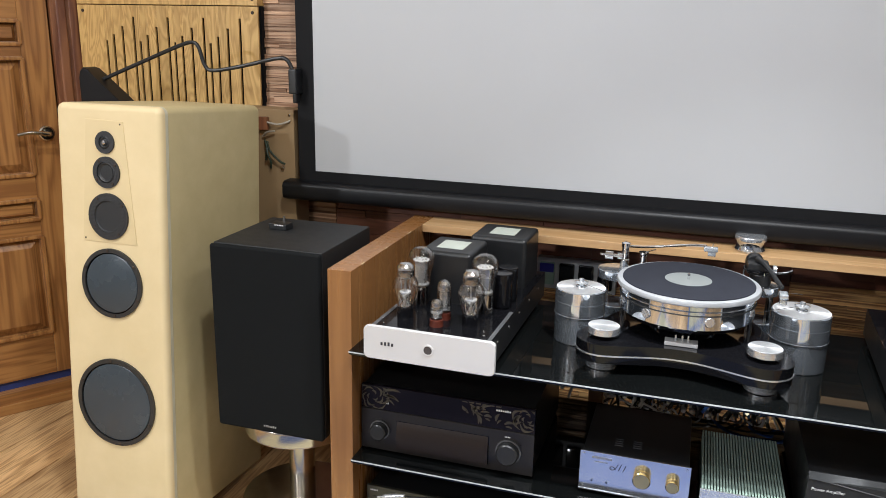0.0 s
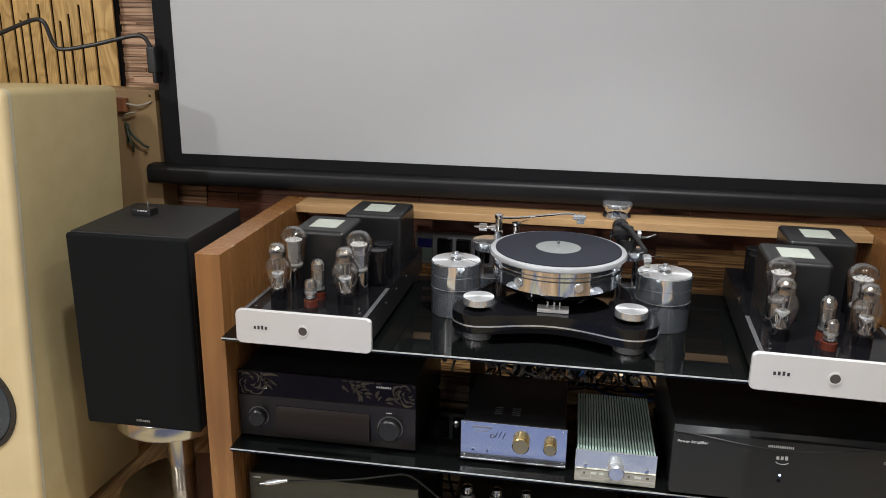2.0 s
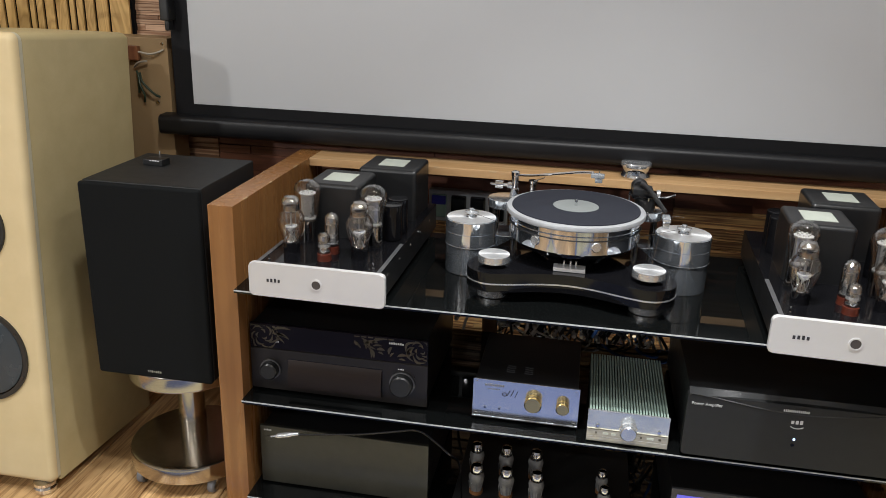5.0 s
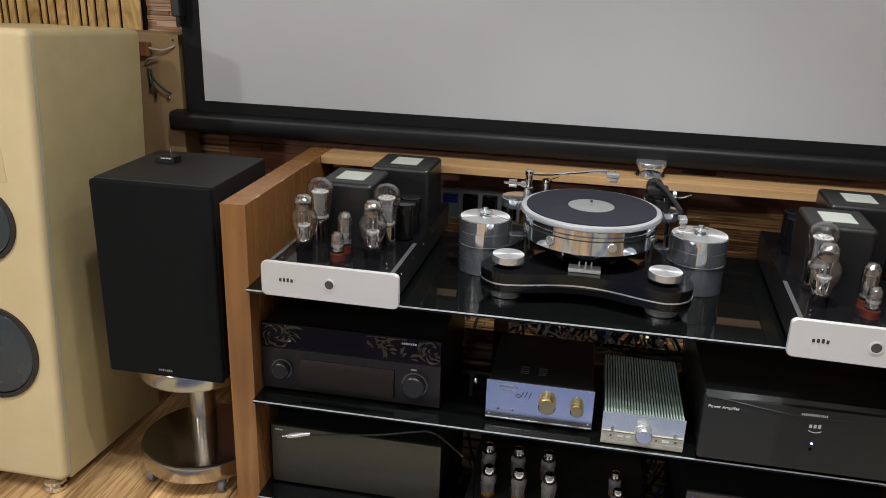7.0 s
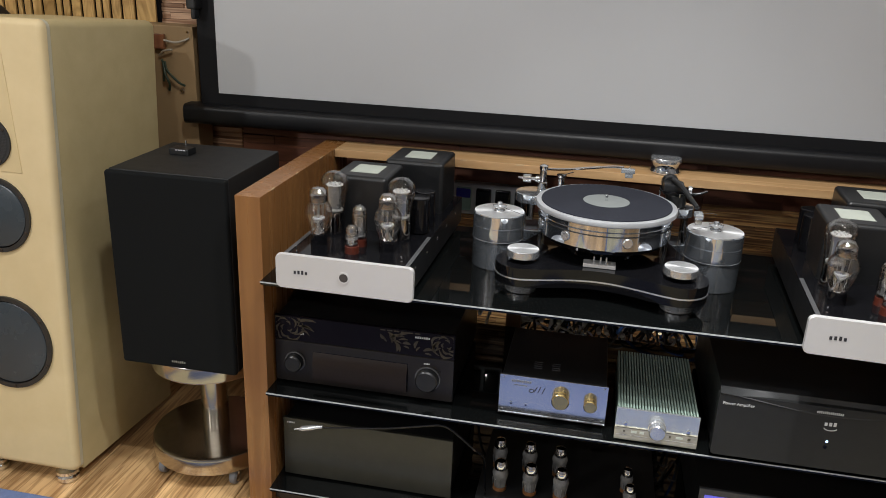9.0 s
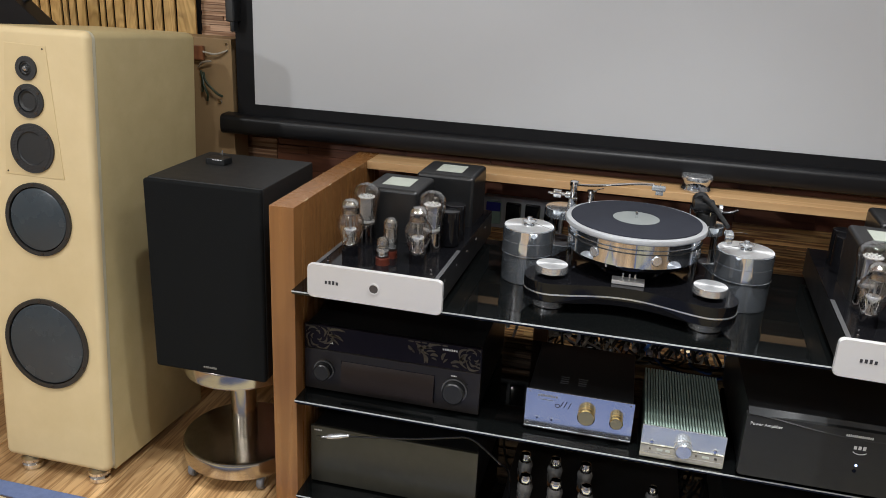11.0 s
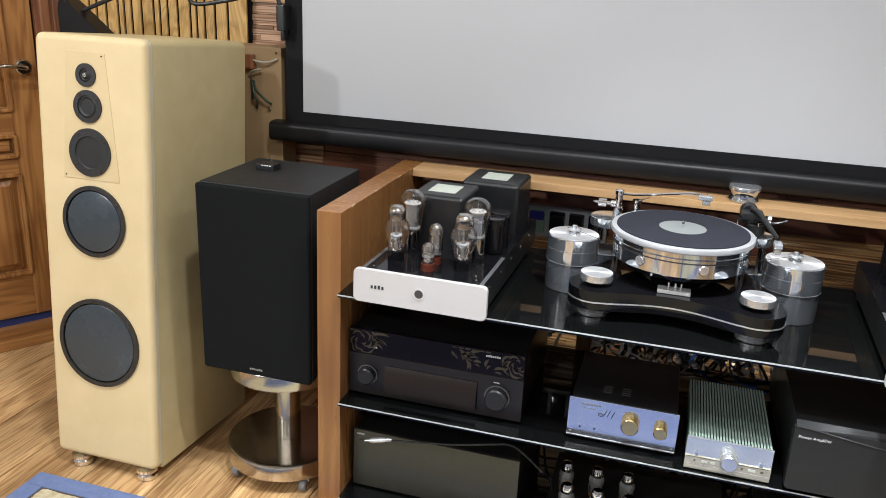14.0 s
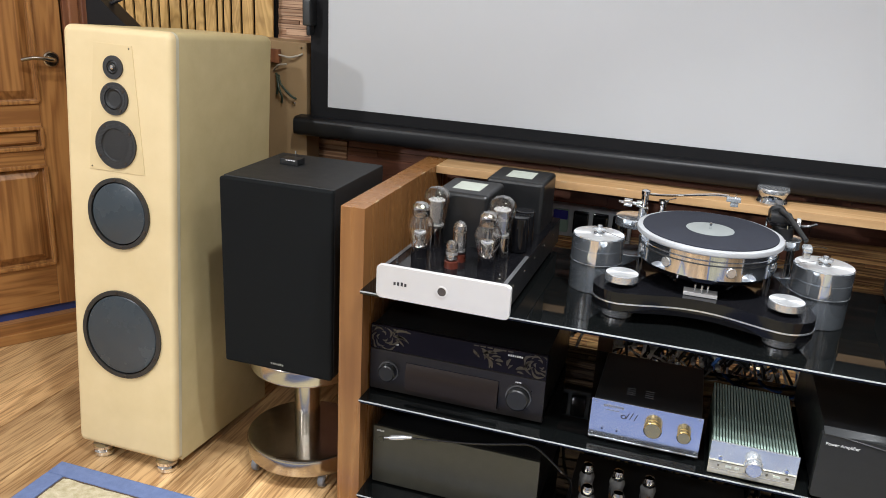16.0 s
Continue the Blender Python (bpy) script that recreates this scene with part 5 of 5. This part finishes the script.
# a rose of nested curved strokes, then leaves, then looser blooms at the far end
for cx, cz, size in ((0.030, 0.146, 0.030), (0.402, 0.150, 0.026)):
    for ring, n in ((1.0, 7), (0.66, 5), (0.34, 3)):
        for k in range(n):
            a = 2 * math.pi * k / n + ring * 2 + rng.uniform(-0.2, 0.2)
            r = size * ring
            stroke(cx + r * 0.9 * math.cos(a), cz + r * 0.8 * math.sin(a), a + 1.9, r * 1.25, 0.0019 + 0.0012 * ring, -0.32)
for x, z, a, length in ((0.052, 0.158, 0.15, 0.048), (0.060, 0.150, -0.25, 0.036), (0.268, 0.164, -0.9, 0.030), (0.272, 0.150, 0.2, 0.034), (0.284, 0.142, -1.1, 0.026), (0.290, 0.154, 0.45, 0.030),
                        (0.262, 0.146, 2.4, 0.016), (0.302, 0.140, 0.0, 0.018), (0.330, 0.132, 1.2, 0.020), (0.350, 0.128, 0.2, 0.022), (0.372, 0.136, 1.0, 0.024)):
    stroke(x, z, a, length, 0.0036, 0.14)
    stroke(x + 0.003, z - 0.006, a - 0.35, length * 0.7, 0.0022, 0.10)
bars(0.330, 0.365, 0.157, 0.005, 7, 0.001, WHITE_INK, receiver)
bars(0.060, 0.071, 0.130, 0.004, 3, 0.001, WHITE_INK, receiver)
bars(0.352, 0.366, 0.096, 0.003, 4, 0.0, WHITE_INK, receiver)
bars(0.250, 0.345, 0.1665, 0.003, 6, 0.001, BRONZE_INK, receiver)
for fx in (0.04, 0.38):
    for fy in (0.05, 0.30):
        part("foot", disc(0.018, 0.0, 0.0105, (fx, fy, 0), 24, 0.002), RUBBER, receiver)

power = thing("power_amplifier", "large olive-black power amplifier with plain faceplate", "amplifier", (0.072, 0.050, 0.079))
part("case", box(0.004, 0.412, 0.010, 0.38, 0.008, 0.158, 0.002), SATIN, power)
face = part("faceplate", box(0.0, 0.416, 0.0, 0.010, 0.004, 0.161, 0.002), OLIVE_FACE, power)
part("power_button", disc(0.0075, -0.002, 0.001, (0.022, 0, 0.128), 24, 0.0008, "y"), OLIVE_FACE, face)
bars(0.010, 0.030, 0.148, 0.0045, 5, 0.0, WHITE_INK, face)
for fx in (0.05, 0.36):
    for fy in (0.05, 0.32):
        part("foot", disc(0.018, 0.0, 0.0085, (fx, fy, 0), 24, 0.002), RUBBER, power)

pre = thing("preamplifier", "small preamplifier with mirror faceplate and brass knobs", "amplifier", (0.588, 0.030, 0.340))
part("case", box(0.004, 0.229, 0.004, 0.25, 0.010, 0.100, 0.002), SATIN, pre)
face = part("faceplate", box(0.0, 0.233, 0.0, 0.004, 0.010, 0.103, 0.0008), MIRRORED_BLUE, pre, "mirror-polished faceplate, blue reflection tinted into its colour")
part("face_rim", box(0.0, 0.233, -0.0016, 0.0, 0.0095, 0.0125, 0.0006), TURNED, face, "bright lower rail")
for kx, kz, kr in ((0.134, 0.062, 0.019), (0.198, 0.060, 0.0145)):
    k = part("knob", lathe([(kr, 0.0), (kr, -0.006), (kr - 0.002, -0.0075), (kr, -0.009), (kr, -0.018), (kr - 0.002, -0.020), (0.0, -0.020)], (kx, 0.0, kz), 36, "y"), GOLD, pre, "polished brass knob")
for jx in (0.028, 0.060):
    part("jack", ringed(0.0022, 0.0042, -0.0015, 0.001, (jx, 0, 0.034), 20, "y", 0.0004), CHROME, face)
    part("jack_hole", disc(0.0024, -0.0004, 0.0, (jx, -0.0002, 0.034), 14, 0, "y"), GLOSS, face)
for sx, sz in ((0.008, 0.096), (0.225, 0.096), (0.008, 0.018), (0.225, 0.018)):
    part("screw", disc(0.0025, -0.0015, 0.0, (sx, 0, sz), 12, 0.0005, "y"), CHROME, face)
bars(0.026, 0.070, 0.088, 0.006, 8, 0.0, PLATE_GREY, face)
bars(0.032, 0.060, 0.080, 0.0025, 9, 0.0, PLATE_GREY, face)
for k, bx in enumerate((0.076, 0.084, 0.093)):
    part("logo_stroke", tube([(bx, -0.0006, 0.068 - 0.002 * (k == 2)), (bx + 0.006, -0.0006, 0.082 + 0.002 * (k == 1))], 0.0008, 6), DARK_INK, face)
part("logo_stroke", tube([(0.070 + 0.005 * math.cos(2 * math.pi * j / 14), -0.0006, 0.071 + 0.004 * math.sin(2 * math.pi * j / 14)) for j in range(15)], 0.0008, 6), DARK_INK, face)
for vx in (0.068, 0.108):
    for k in range(4):
        part("vent_slot", box(vx, vx + 0.018, 0.050 + 0.010 * k, 0.053 + 0.010 * k, 0.1003, 0.1010), DARK_PLASTIC, pre)
for fx in (0.03, 0.20):
    for fy in (0.03, 0.22):
        part("foot", disc(0.011, 0.0, 0.0102, (fx, fy, 0), 20, 0.001), RUBBER, pre)

ribbed = thing("headphone_amplifier", "small silver amplifier with finned pale green top", "amplifier", (0.841, 0.0, 0.340))
part("case", box(0.003, 0.167, 0.005, 0.275, 0.006, 0.060, 0.001), FIN_GREEN, ribbed)
face = part("faceplate", box(0.0, 0.170, 0.0, 0.005, 0.003, 0.076, 0.0008), SILVER_FACE, ribbed, "mirror-polished silver faceplate")
part("face_ledge", box(0.0, 0.170, -0.003, 0.0, 0.003, 0.034, 0.001), CREAM_METAL, face, "warm polished lower band")
for k in range(27):
    fx = 0.005 + 0.16 * k / 26
    part("fin", box(fx - 0.0019, fx + 0.0019, 0.0055, 0.274, 0.0595, 0.0745), FIN_GREEN, ribbed, smooth=0)
part("knob", lathe([(0.0185, 0.0), (0.0185, -0.005), (0.0165, -0.0065), (0.0172, -0.008), (0.0172, -0.022), (0.015, -0.025), (0.0, -0.025)], (0.086, 0.0, 0.040), 36, "y"), TURNED, ribbed, "polished metal knob")
for jx in (0.022, 0.150):
    part("button", disc(0.004, -0.003, 0.0, (jx, 0, 0.040), 16, 0.0006, "y"), CHROME, face)
part("engraved_line", box(0.004, 0.166, -0.0034, -0.0029, 0.0318, 0.0328), BRONZE_INK, face)
part("engraved_line", box(0.004, 0.166, -0.0034, -0.0029, 0.0150, 0.0156), PLATE_GREY, face)
for bx, bw in ((0.018, 0.004), (0.034, 0.012), (0.052, 0.009), (0.112, 0.004), (0.126, 0.014), (0.150, 0.006)):
    part("legend_bar", box(bx, bx + bw, -0.0036, -0.0029, 0.0215, 0.0265), PAPER if bw > 0.006 else BRONZE_INK, face)
for fx in (0.02, 0.15):
    for fy in (0.03, 0.25):
        part("foot", disc(0.010, 0.0, 0.0062, (fx, fy, 0), 16, 0.001), RUBBER, ribbed)

big = thing("power_amplifier", "wide black power amplifier with sculpted front lip", "amplifier", (1.036, -0.020, 0.340))
part("case", box(0.004, 0.456, 0.020, 0.42, 0.010, 0.156, 0.003), SATIN, big)
own = plate(rounded_rect(0.0, 0.460, 0.010, 0.150, 0.006), 0.0, 0.020, 0.002, 2)
face = part("faceplate", own, BIG_FACE, big)
own = bmesh.new()
low, top = [], []
for k in range(25):
    t = k / 24
    x = 0.002 + 0.456 * t
    dip = 0.004 + 0.022 * math.sin(math.pi * min(1.0, t * 1.05)) ** 1.6
    low.append(own.verts.new((x, -0.0015, 0.156 - dip)))
    top.append(own.verts.new((x, 0.018, 0.1585)))
for k in range(24):
    own.faces.new((low[k], low[k + 1], top[k + 1], top[k]))
bk = [own.verts.new((v.co.x, 0.019, 0.130)) for v in low]
for k in range(24):
    own.faces.new((bk[k + 1], bk[k], top[k], top[k + 1]))
    own.faces.new((low[k + 1], low[k], bk[k], bk[k + 1]))
part("front_lip", own, LIP_DARK, face, "curved satin lip along the top edge")
words("Power Amplifier", 0.008, -0.0008, 0.128, 0.0092, WHITE_INK, face)
bars(0.184, 0.234, 0.138, 0.0055, 14, -0.006, WHITE_INK, face, gap=0.45)
bars(0.204, 0.229, 0.109, 0.0085, 3, 0.0, WHITE_INK, face, "logo_bar", 0.35)
part("logo_curve", tube([(0.216 + 0.013 * math.cos(radians(a)), -0.0005, 0.106 + 0.007 * math.sin(radians(a))) for a in range(200, 341, 14)], 0.0009, 6), WHITE_INK, face)
part("power_led", disc(0.0024, -0.0015, 0.0, (0.215, 0, 0.074), 16, 0.0005, "y"), LED, face, "lit pale blue power light")
part("button", disc(0.004, -0.001, 0.0, (0.214, 0, 0.061), 16, 0.0005, "y"), GLOSS, face)
words("Classic", 0.405, -0.0008, 0.120, 0.0092, WHITE_INK, face)
for fx in (0.05, 0.41):
    for fy in (0.06, 0.36):
        part("foot", disc(0.020, 0.0, 0.0105, (fx, fy, 0), 20, 0.002), RUBBER, big)

lower = thing("tube_amplifier", "low black tube amplifier with grey-topped valves", "amplifier", (0.545, 0.060, 0.079))
part("chassis", box(0.0, 0.42, 0.0, 0.30, 0.004, 0.016, 0.002), BLACK, lower)


def grey_valve(x, y, z=0.016, s=1.0):
    env = part("vacuum_tube", lathe([(0.0140 * s, z + 0.006), (0.0150 * s, z + 0.016), (0.0188 * s, z + 0.040 * s), (0.0192 * s, z + 0.047 * s), (0.0165 * s, z + 0.053 * s), (0.0150 * s, z + 0.056 * s)], (x, y, 0), 32), SMOKED, lower, "smoky grey valve with chromed dome")
    part("dome", lathe([(0.0148 * s, z + 0.0555 * s), (0.0152 * s, z + 0.061 * s), (0.0146 * s, z + 0.0615 * s), (0.0152 * s, z + 0.0625 * s), (0.0146 * s, z + 0.070 * s), (0.0110 * s, z + 0.0775 * s), (0.0, z + 0.081 * s)], (x, y, 0), 28), CHROME, env)
    part("tube_base", lathe([(0.0165 * s, z), (0.0165 * s, z + 0.0085)], (x, y, 0), 24), COPPER, env)
    for k in range(4):
        a = radians(200 + 40 * k)
        part("rib", tube([(x + 0.0166 * s * math.cos(a), y + 0.0166 * s * math.sin(a), z + 0.012), (x + 0.0186 * s * math.cos(a), y + 0.0186 * s * math.sin(a), z + 0.034 * s)], 0.0007, 5), PLATE_GREY, env)


for k in range(3):
    grey_valve(0.052 + 0.072 * k, 0.045)
    grey_valve(0.040 + 0.074 * k, 0.135)
grey_valve(0.355, 0.045, s=0.8)
grey_valve(0.350, 0.110, s=0.8)

player = thing("media_player", "grey low player with small blue display", "media player", (1.040, 0.040, 0.079))
part("case", box(0.0, 0.42, 0.008, 0.33, 0.006, 0.140, 0.002), SATIN, player)
part("faceplate", box(0.0, 0.42, 0.0, 0.008, 0.004, 0.143, 0.002), DARK_PLASTIC, player)
part("display", box(0.012, 0.090, -0.001, 0.0, 0.098, 0.128), BLUE_LCD, player, "lit blue display")
for fx in (0.05, 0.37):
    for fy in (0.05, 0.28):
        part("foot", disc(0.016, 0.0, 0.0065, (fx, fy, 0), 20, 0.002), RUBBER, player)

# cable with a chrome plug hanging over the lower amplifier
lead = thing("audio_cable", "loose black audio cable ending in a chrome plug", "cable", (0.35, 0.005, 0.24))
part("cord", tube(smooth_path([(-0.160, -0.022, 0.030), (-0.10, -0.024, 0.040), (0.0, -0.026, 0.057), (0.090, -0.026, 0.078), (0.118, -0.025, 0.083), (0.145, -0.024, 0.074), (0.193, -0.020, 0.033), (0.215, 0.02, -0.02), (0.218, 0.06, -0.14)]), 0.0024, 8), GLOSS, lead)
own = lathe([(0.0022, -0.252), (0.0022, -0.240), (0.0048, -0.239), (0.0048, -0.236), (0.0062, -0.234), (0.0064, -0.204), (0.0046, -0.200), (0.0042, -0.184)], (0, 0, 0), 20, "x")
for v in own.verts:
    v.co.x += 0.030
    v.co.y -= 0.022
    v.co.z += 0.032 + (v.co.x + 0.16) * 0.25
part("plug", own, TURNED, lead, "chrome plug")

# ---- behind and beside ----
strip = thing("power_strip", "grey wall power strip with coloured plugs", "power strip", (0.44, 0.705, 0.0))
part("housing", box(-0.095, 0.14, 0.0, 0.029, 0.585, 0.680, 0.004), GREY_PLASTIC, strip)
for px, m1 in ((-0.062, BLUE_PLASTIC), (-0.004, GLOSS), (0.052, GLOSS), (0.108, GLOSS)):
    s = part("socket", box(px - 0.022, px + 0.022, -0.014, 0.0, 0.600, 0.668, 0.004), GLOSS if m1 is GLOSS else TEAL_PLASTIC, strip)
    if m1 is not GLOSS:
        part("plug", box(px - 0.021, px + 0.021, -0.020, -0.0142, 0.640, 0.667, 0.003), m1, s)

board = thing("crossover_box", "brown MDF box with loose wires standing behind", "box", (-0.60, 0.655, 0.0))
part("body", box(-0.215, 0.208, -0.055, 0.030, 0.0, 1.083, 0.002), BOX_MDF, board)
part("terminal_block", box(0.085, 0.125, -0.070, -0.0552, 1.020, 1.060, 0.002), TRIM_WOOD, board)
part("wire", tube(smooth_path([(0.120, -0.066, 1.045), (0.16, -0.070, 1.040), (0.185, -0.062, 1.046), (0.197, -0.057, 1.052)]), 0.0028, 8), CABLE_CREAM, board, "cream wire")
part("wire", tube(smooth_path([(0.105, -0.062, 1.000), (0.125, -0.072, 1.015), (0.150, -0.068, 1.020)]), 0.0028, 8), CABLE_CREAM, board, "cream wire")
for a in ([(0.120, -0.062, 0.985), (0.135, -0.075, 0.960), (0.165, -0.072, 0.930), (0.178, -0.062, 0.920)], [(0.120, -0.062, 0.985), (0.126, -0.075, 0.955), (0.136, -0.072, 0.925), (0.130, -0.064, 0.905)],
          [(0.112, -0.062, 0.990), (0.122, -0.072, 0.970), (0.118, -0.068, 0.930)]):
    part("wire", tube(smooth_path(a), 0.0034, 8), CABLE_GREEN, board, "green wire")
part("screw", disc(0.006, -0.062, -0.0552, (0.168, 0, 0.905), 14, 0.001, "y"), CHROME, board)
part("screw", disc(0.004, -0.058, -0.0552, (0.193, 0, 1.068), 12, 0.001, "y"), CHROME, board)

boom = thing("boom_stand", "black wedge stand with bent rod and clamp", "stand", (-0.92, 0.45, 0.0))
own = bmesh.new()
prof = [(-0.085, 0.0), (-0.085, 1.165), (-0.080, 1.185), (-0.068, 1.196), (-0.052, 1.192), (-0.038, 1.178), (0.090, 1.075), (0.20, 0.97), (0.20, 0.0)]
part("wedge", plate([(x, z) for x, z in reversed(prof)], -0.03, 0.03, 0.006, 3), BAR_BLACK, boom)
part("rod", tube(smooth_path([(-0.025, 0.0, 1.160), (0.10, 0.03, 1.215), (0.215, 0.045, 1.262), (0.258, 0.050, 1.274), (0.280, 0.050, 1.262), (0.296, 0.052, 1.212), (0.320, 0.056, 1.196), (0.40, 0.075, 1.209), (0.50, 0.098, 1.233), (0.535, 0.102, 1.232), (0.553, 0.104, 1.205)], 6), 0.0058, 10), CABLE, boom)
part("rod_tip", disc(0.0065, -0.034, -0.022, (0, 0.0, 1.158), 12, 0.001, "x"), CHROME, boom)
own = box(0.543, 0.568, 0.094, 0.1385, 1.135, 1.206, 0.004)
box(0.552, 0.564, 0.100, 0.1300, 1.108, 1.137, 0.004, bm=own)
part("clamp", own, SATIN, boom)

# cables behind the middle shelf
rng = random.Random(11)
for k in range(34):
    x0 = 0.585 + 0.0145 * k + rng.uniform(-0.02, 0.02)
    pale = k % 3 == 0 and x0 < 0.86
    blue = 0.99 < x0 and k % 2
    material = CABLE_WHITE if pale else CABLE_BLUE if blue else CABLE
    top = rng.uniform(0.195, 0.262)
    lean = rng.choice((-1, 1)) * rng.uniform(0.05, 0.20)
    pts = [(lean * 0.9, -0.045, 0.13 + rng.uniform(-0.02, 0.05)), (lean * 0.55, -0.01, top - 0.02), (rng.uniform(-0.03, 0.03), 0.005, top), (-lean * 0.35, 0.015, top - rng.uniform(0.01, 0.04)),
           (-lean * 0.8, 0.035, top - rng.uniform(0.05, 0.12)), (-lean, 0.05, 0.05), (-lean * 1.1, 0.06, -0.11)]
    c = thing("cable", "white cable looping behind the components" if pale else "blue cable looping behind the components" if blue else "thin black cable looping behind the components",
              "cable", (x0, 0.600, 0.175), group="cables behind the rack")
    part("cord", tube(smooth_path(pts, 6), rng.uniform(0.0026, 0.0052), 7), material, c)
    px, py, pz = pts[0]
    own = lathe([(0.0, -0.034), (0.0050, -0.034), (0.0066, -0.030), (0.0070, -0.008), (0.0048, -0.002), (0.004, 0.006)], (px, py + 0.02, pz), 14, "y")
    part("plug", own, rng.choice([CHROME, CABLE_WHITE, RUBBER, CHROME, GREY_PLASTIC]), c)

# a tangle of spare leads lying over the back edge of the middle shelf
for k in range(16):
    x0 = 0.58 + 0.030 * k
    material = (CABLE_WHITE, CABLE, GREY_PLASTIC, CABLE, CABLE_BLUE)[k % 5]
    pts = [(rng.uniform(-0.07, 0.07), rng.uniform(-0.012, 0.03), rng.uniform(-0.045, 0.045)) for _ in range(7)] + [(rng.uniform(-0.05, 0.05), 0.05, -0.22)]
    c = thing("cable", "knotted lead tangled behind the rack shelf", "cable", (x0, 0.630, 0.300), group="cables behind the rack")
    part("cord", tube(smooth_path(pts, 7), rng.uniform(0.0022, 0.0038), 7), material, c)
    px, py, pz = pts[0]
    part("plug", lathe([(0.0, -0.030), (0.0046, -0.030), (0.0060, -0.026), (0.0062, -0.004), (0.0036, 0.002)], (px, py, pz), 14, "x"), (CHROME, RUBBER, GREY_PLASTIC)[k % 3], c)

# ---- rug ----
rug = thing("rug", "cream pile rug with blue centre and blue bound edge", "rug", (0.6, -1.30, 0.0))
RXA, RXB, RYA, RYB = -1.360, 1.40, -0.50, 1.208
B = 0.052
own = bmesh.new()
box(RXA, RXB, RYB - B, RYB, 0.0005, 0.011, 0.003, bm=own)
box(RXA, RXB, RYA, RYA + B, 0.0005, 0.011, 0.003, bm=own)
box(RXA, RXA + B, RYA + B, RYB - B, 0.0005, 0.011, 0.003, bm=own)
box(RXB - B, RXB, RYA + B, RYB - B, 0.0005, 0.011, 0.003, bm=own)
part("binding", own, RUG_BLUE, rug, "blue woven edge binding")
part("edge_line", box(RXA + B, RXB - B, RYA + B, RYB - B, 0.0005, 0.008), RUG_BROWN, rug, "thin brown line")


def pile(x0, x1, y0, y1, nx, ny, material, label):
    """A field of uneven rug pile."""
    own = bmesh.new()
    grid = [[own.verts.new((x0 + (x1 - x0) * i / nx, y0 + (y1 - y0) * j / ny, 0.0125 + 0.003 * noise.noise((i * 0.9 + x0, j * 0.9 + y0, 0.3)))) for j in range(ny + 1)] for i in range(nx + 1)]
    for i in range(nx):
        for j in range(ny):
            own.faces.new((grid[i][j], grid[i + 1][j], grid[i + 1][j + 1], grid[i][j + 1]))
    part("pile_field", own, material, rug, label)


g, band = 0.010, 0.33
ax, bx, ay, by = RXA + B + g, RXB - B - g, RYA + B + g, RYB - B - g
pile(ax, bx, by - band, by, 160, 40, RUG_CREAM, "cream pile band")
pile(ax, bx, ay, ay + band, 80, 20, RUG_CREAM, "cream pile band")
pile(ax, ax + band, ay + band, by - band, 30, 60, RUG_CREAM, "cream pile band")
pile(bx - band, bx, ay + band, by - band, 30, 60, RUG_CREAM, "cream pile band")
pile(ax + band, bx - band, ay + band, by - band, 80, 80, RUG_CENTRE, "blue pile centre")

second_rug = thing("rug", "cream rug with blue bound edge on the floor", "rug", (1.62, -2.44, 0.0))
own = box(-0.62, 0.62, -0.60, 0.60, 0.0005, 0.009, 0.003)
part("binding", own, RUG_BLUE, second_rug, "blue woven edge binding")
own = box(-0.54, 0.54, -0.52, 0.52, 0.0092, 0.0125, 0.002)
part("pile_field", own, RUG_CREAM, second_rug, "cream pile field")

# ---- floor planks and wall planks ----
PW, PL = 0.1985, 1.29
own = box(0, PW - 0.0022, 0, PL - 0.0022, -0.010, 0.0, 0.0016, 1)
plank_mesh = bpy.data.meshes.new("plank")
own.to_mesh(plank_mesh)
own.free()
plank_mesh.materials.append(FLOOR_WOOD)
n = 0
x = -1.2455 - PW * 8
while x < X1:
    y = Y0 + (n * 0.43 + 0.259) % PL - PL
    while y < Y1 + 0.4:
        if y + PL > Y0:
            ob = new("plank", plank_mesh)
            ob.parent = floor
            ob.matrix_basis = pose(x, y, 0)
        y += PL
    x += PW
    n += 1


def cladding(x0, x1, z0, z1, material, low, high, seed):
    rng = random.Random(seed)
    z = z0
    while z < z1:
        h = rng.uniform(low, high)
        x = x0 - rng.uniform(0, 0.3)
        while x < x1:
            w = rng.uniform(0.25, 0.75)
            a, b = max(x, x0), min(x + w, x1)
            if b - a > 0.02:
                d = rng.uniform(0.004, 0.013)
                ob = part("wall_plank", box(a, b - 0.001, Y1 - d, Y1 - 0.0005, z, z + h - 0.0012), material, wall_north, smooth=0)
            x += w
        z += h


cladding(-0.562, -0.12, 1.05, 1.50, WALL_PALE, 0.010, 0.024, 5)
cladding(-0.42, 0.10, 0.42, 0.94, RED_WALL, 0.014, 0.030, 6)
# Gold rows lit, red rows dim: the top board's shadow put into plank colour.
cladding(0.10, 1.045, 0.10, 0.598, WALL_WOOD_LIT, 0.008, 0.020, 10)
cladding(0.10, 1.045, 0.60, 0.94, RED_WALL, 0.05, 0.09, 7)
cladding(1.045, 1.72, 0.10, 0.657, WALL_WOOD_LIT, 0.007, 0.018, 8)
cladding(1.045, 1.72, 0.675, 0.94, RED_WALL, 0.05, 0.09, 9)

# a patch of light on the cladding below the screen, made as paler planks
for k in range(4):
    part("wall_plank", box(-0.416, -0.314, Y1 - 0.016 - 0.001 * (k % 2), Y1 - 0.0007, 0.7135 + 0.0175 * k, 0.7300 + 0.0175 * k), WALL_PALE, wall_north, smooth=0)
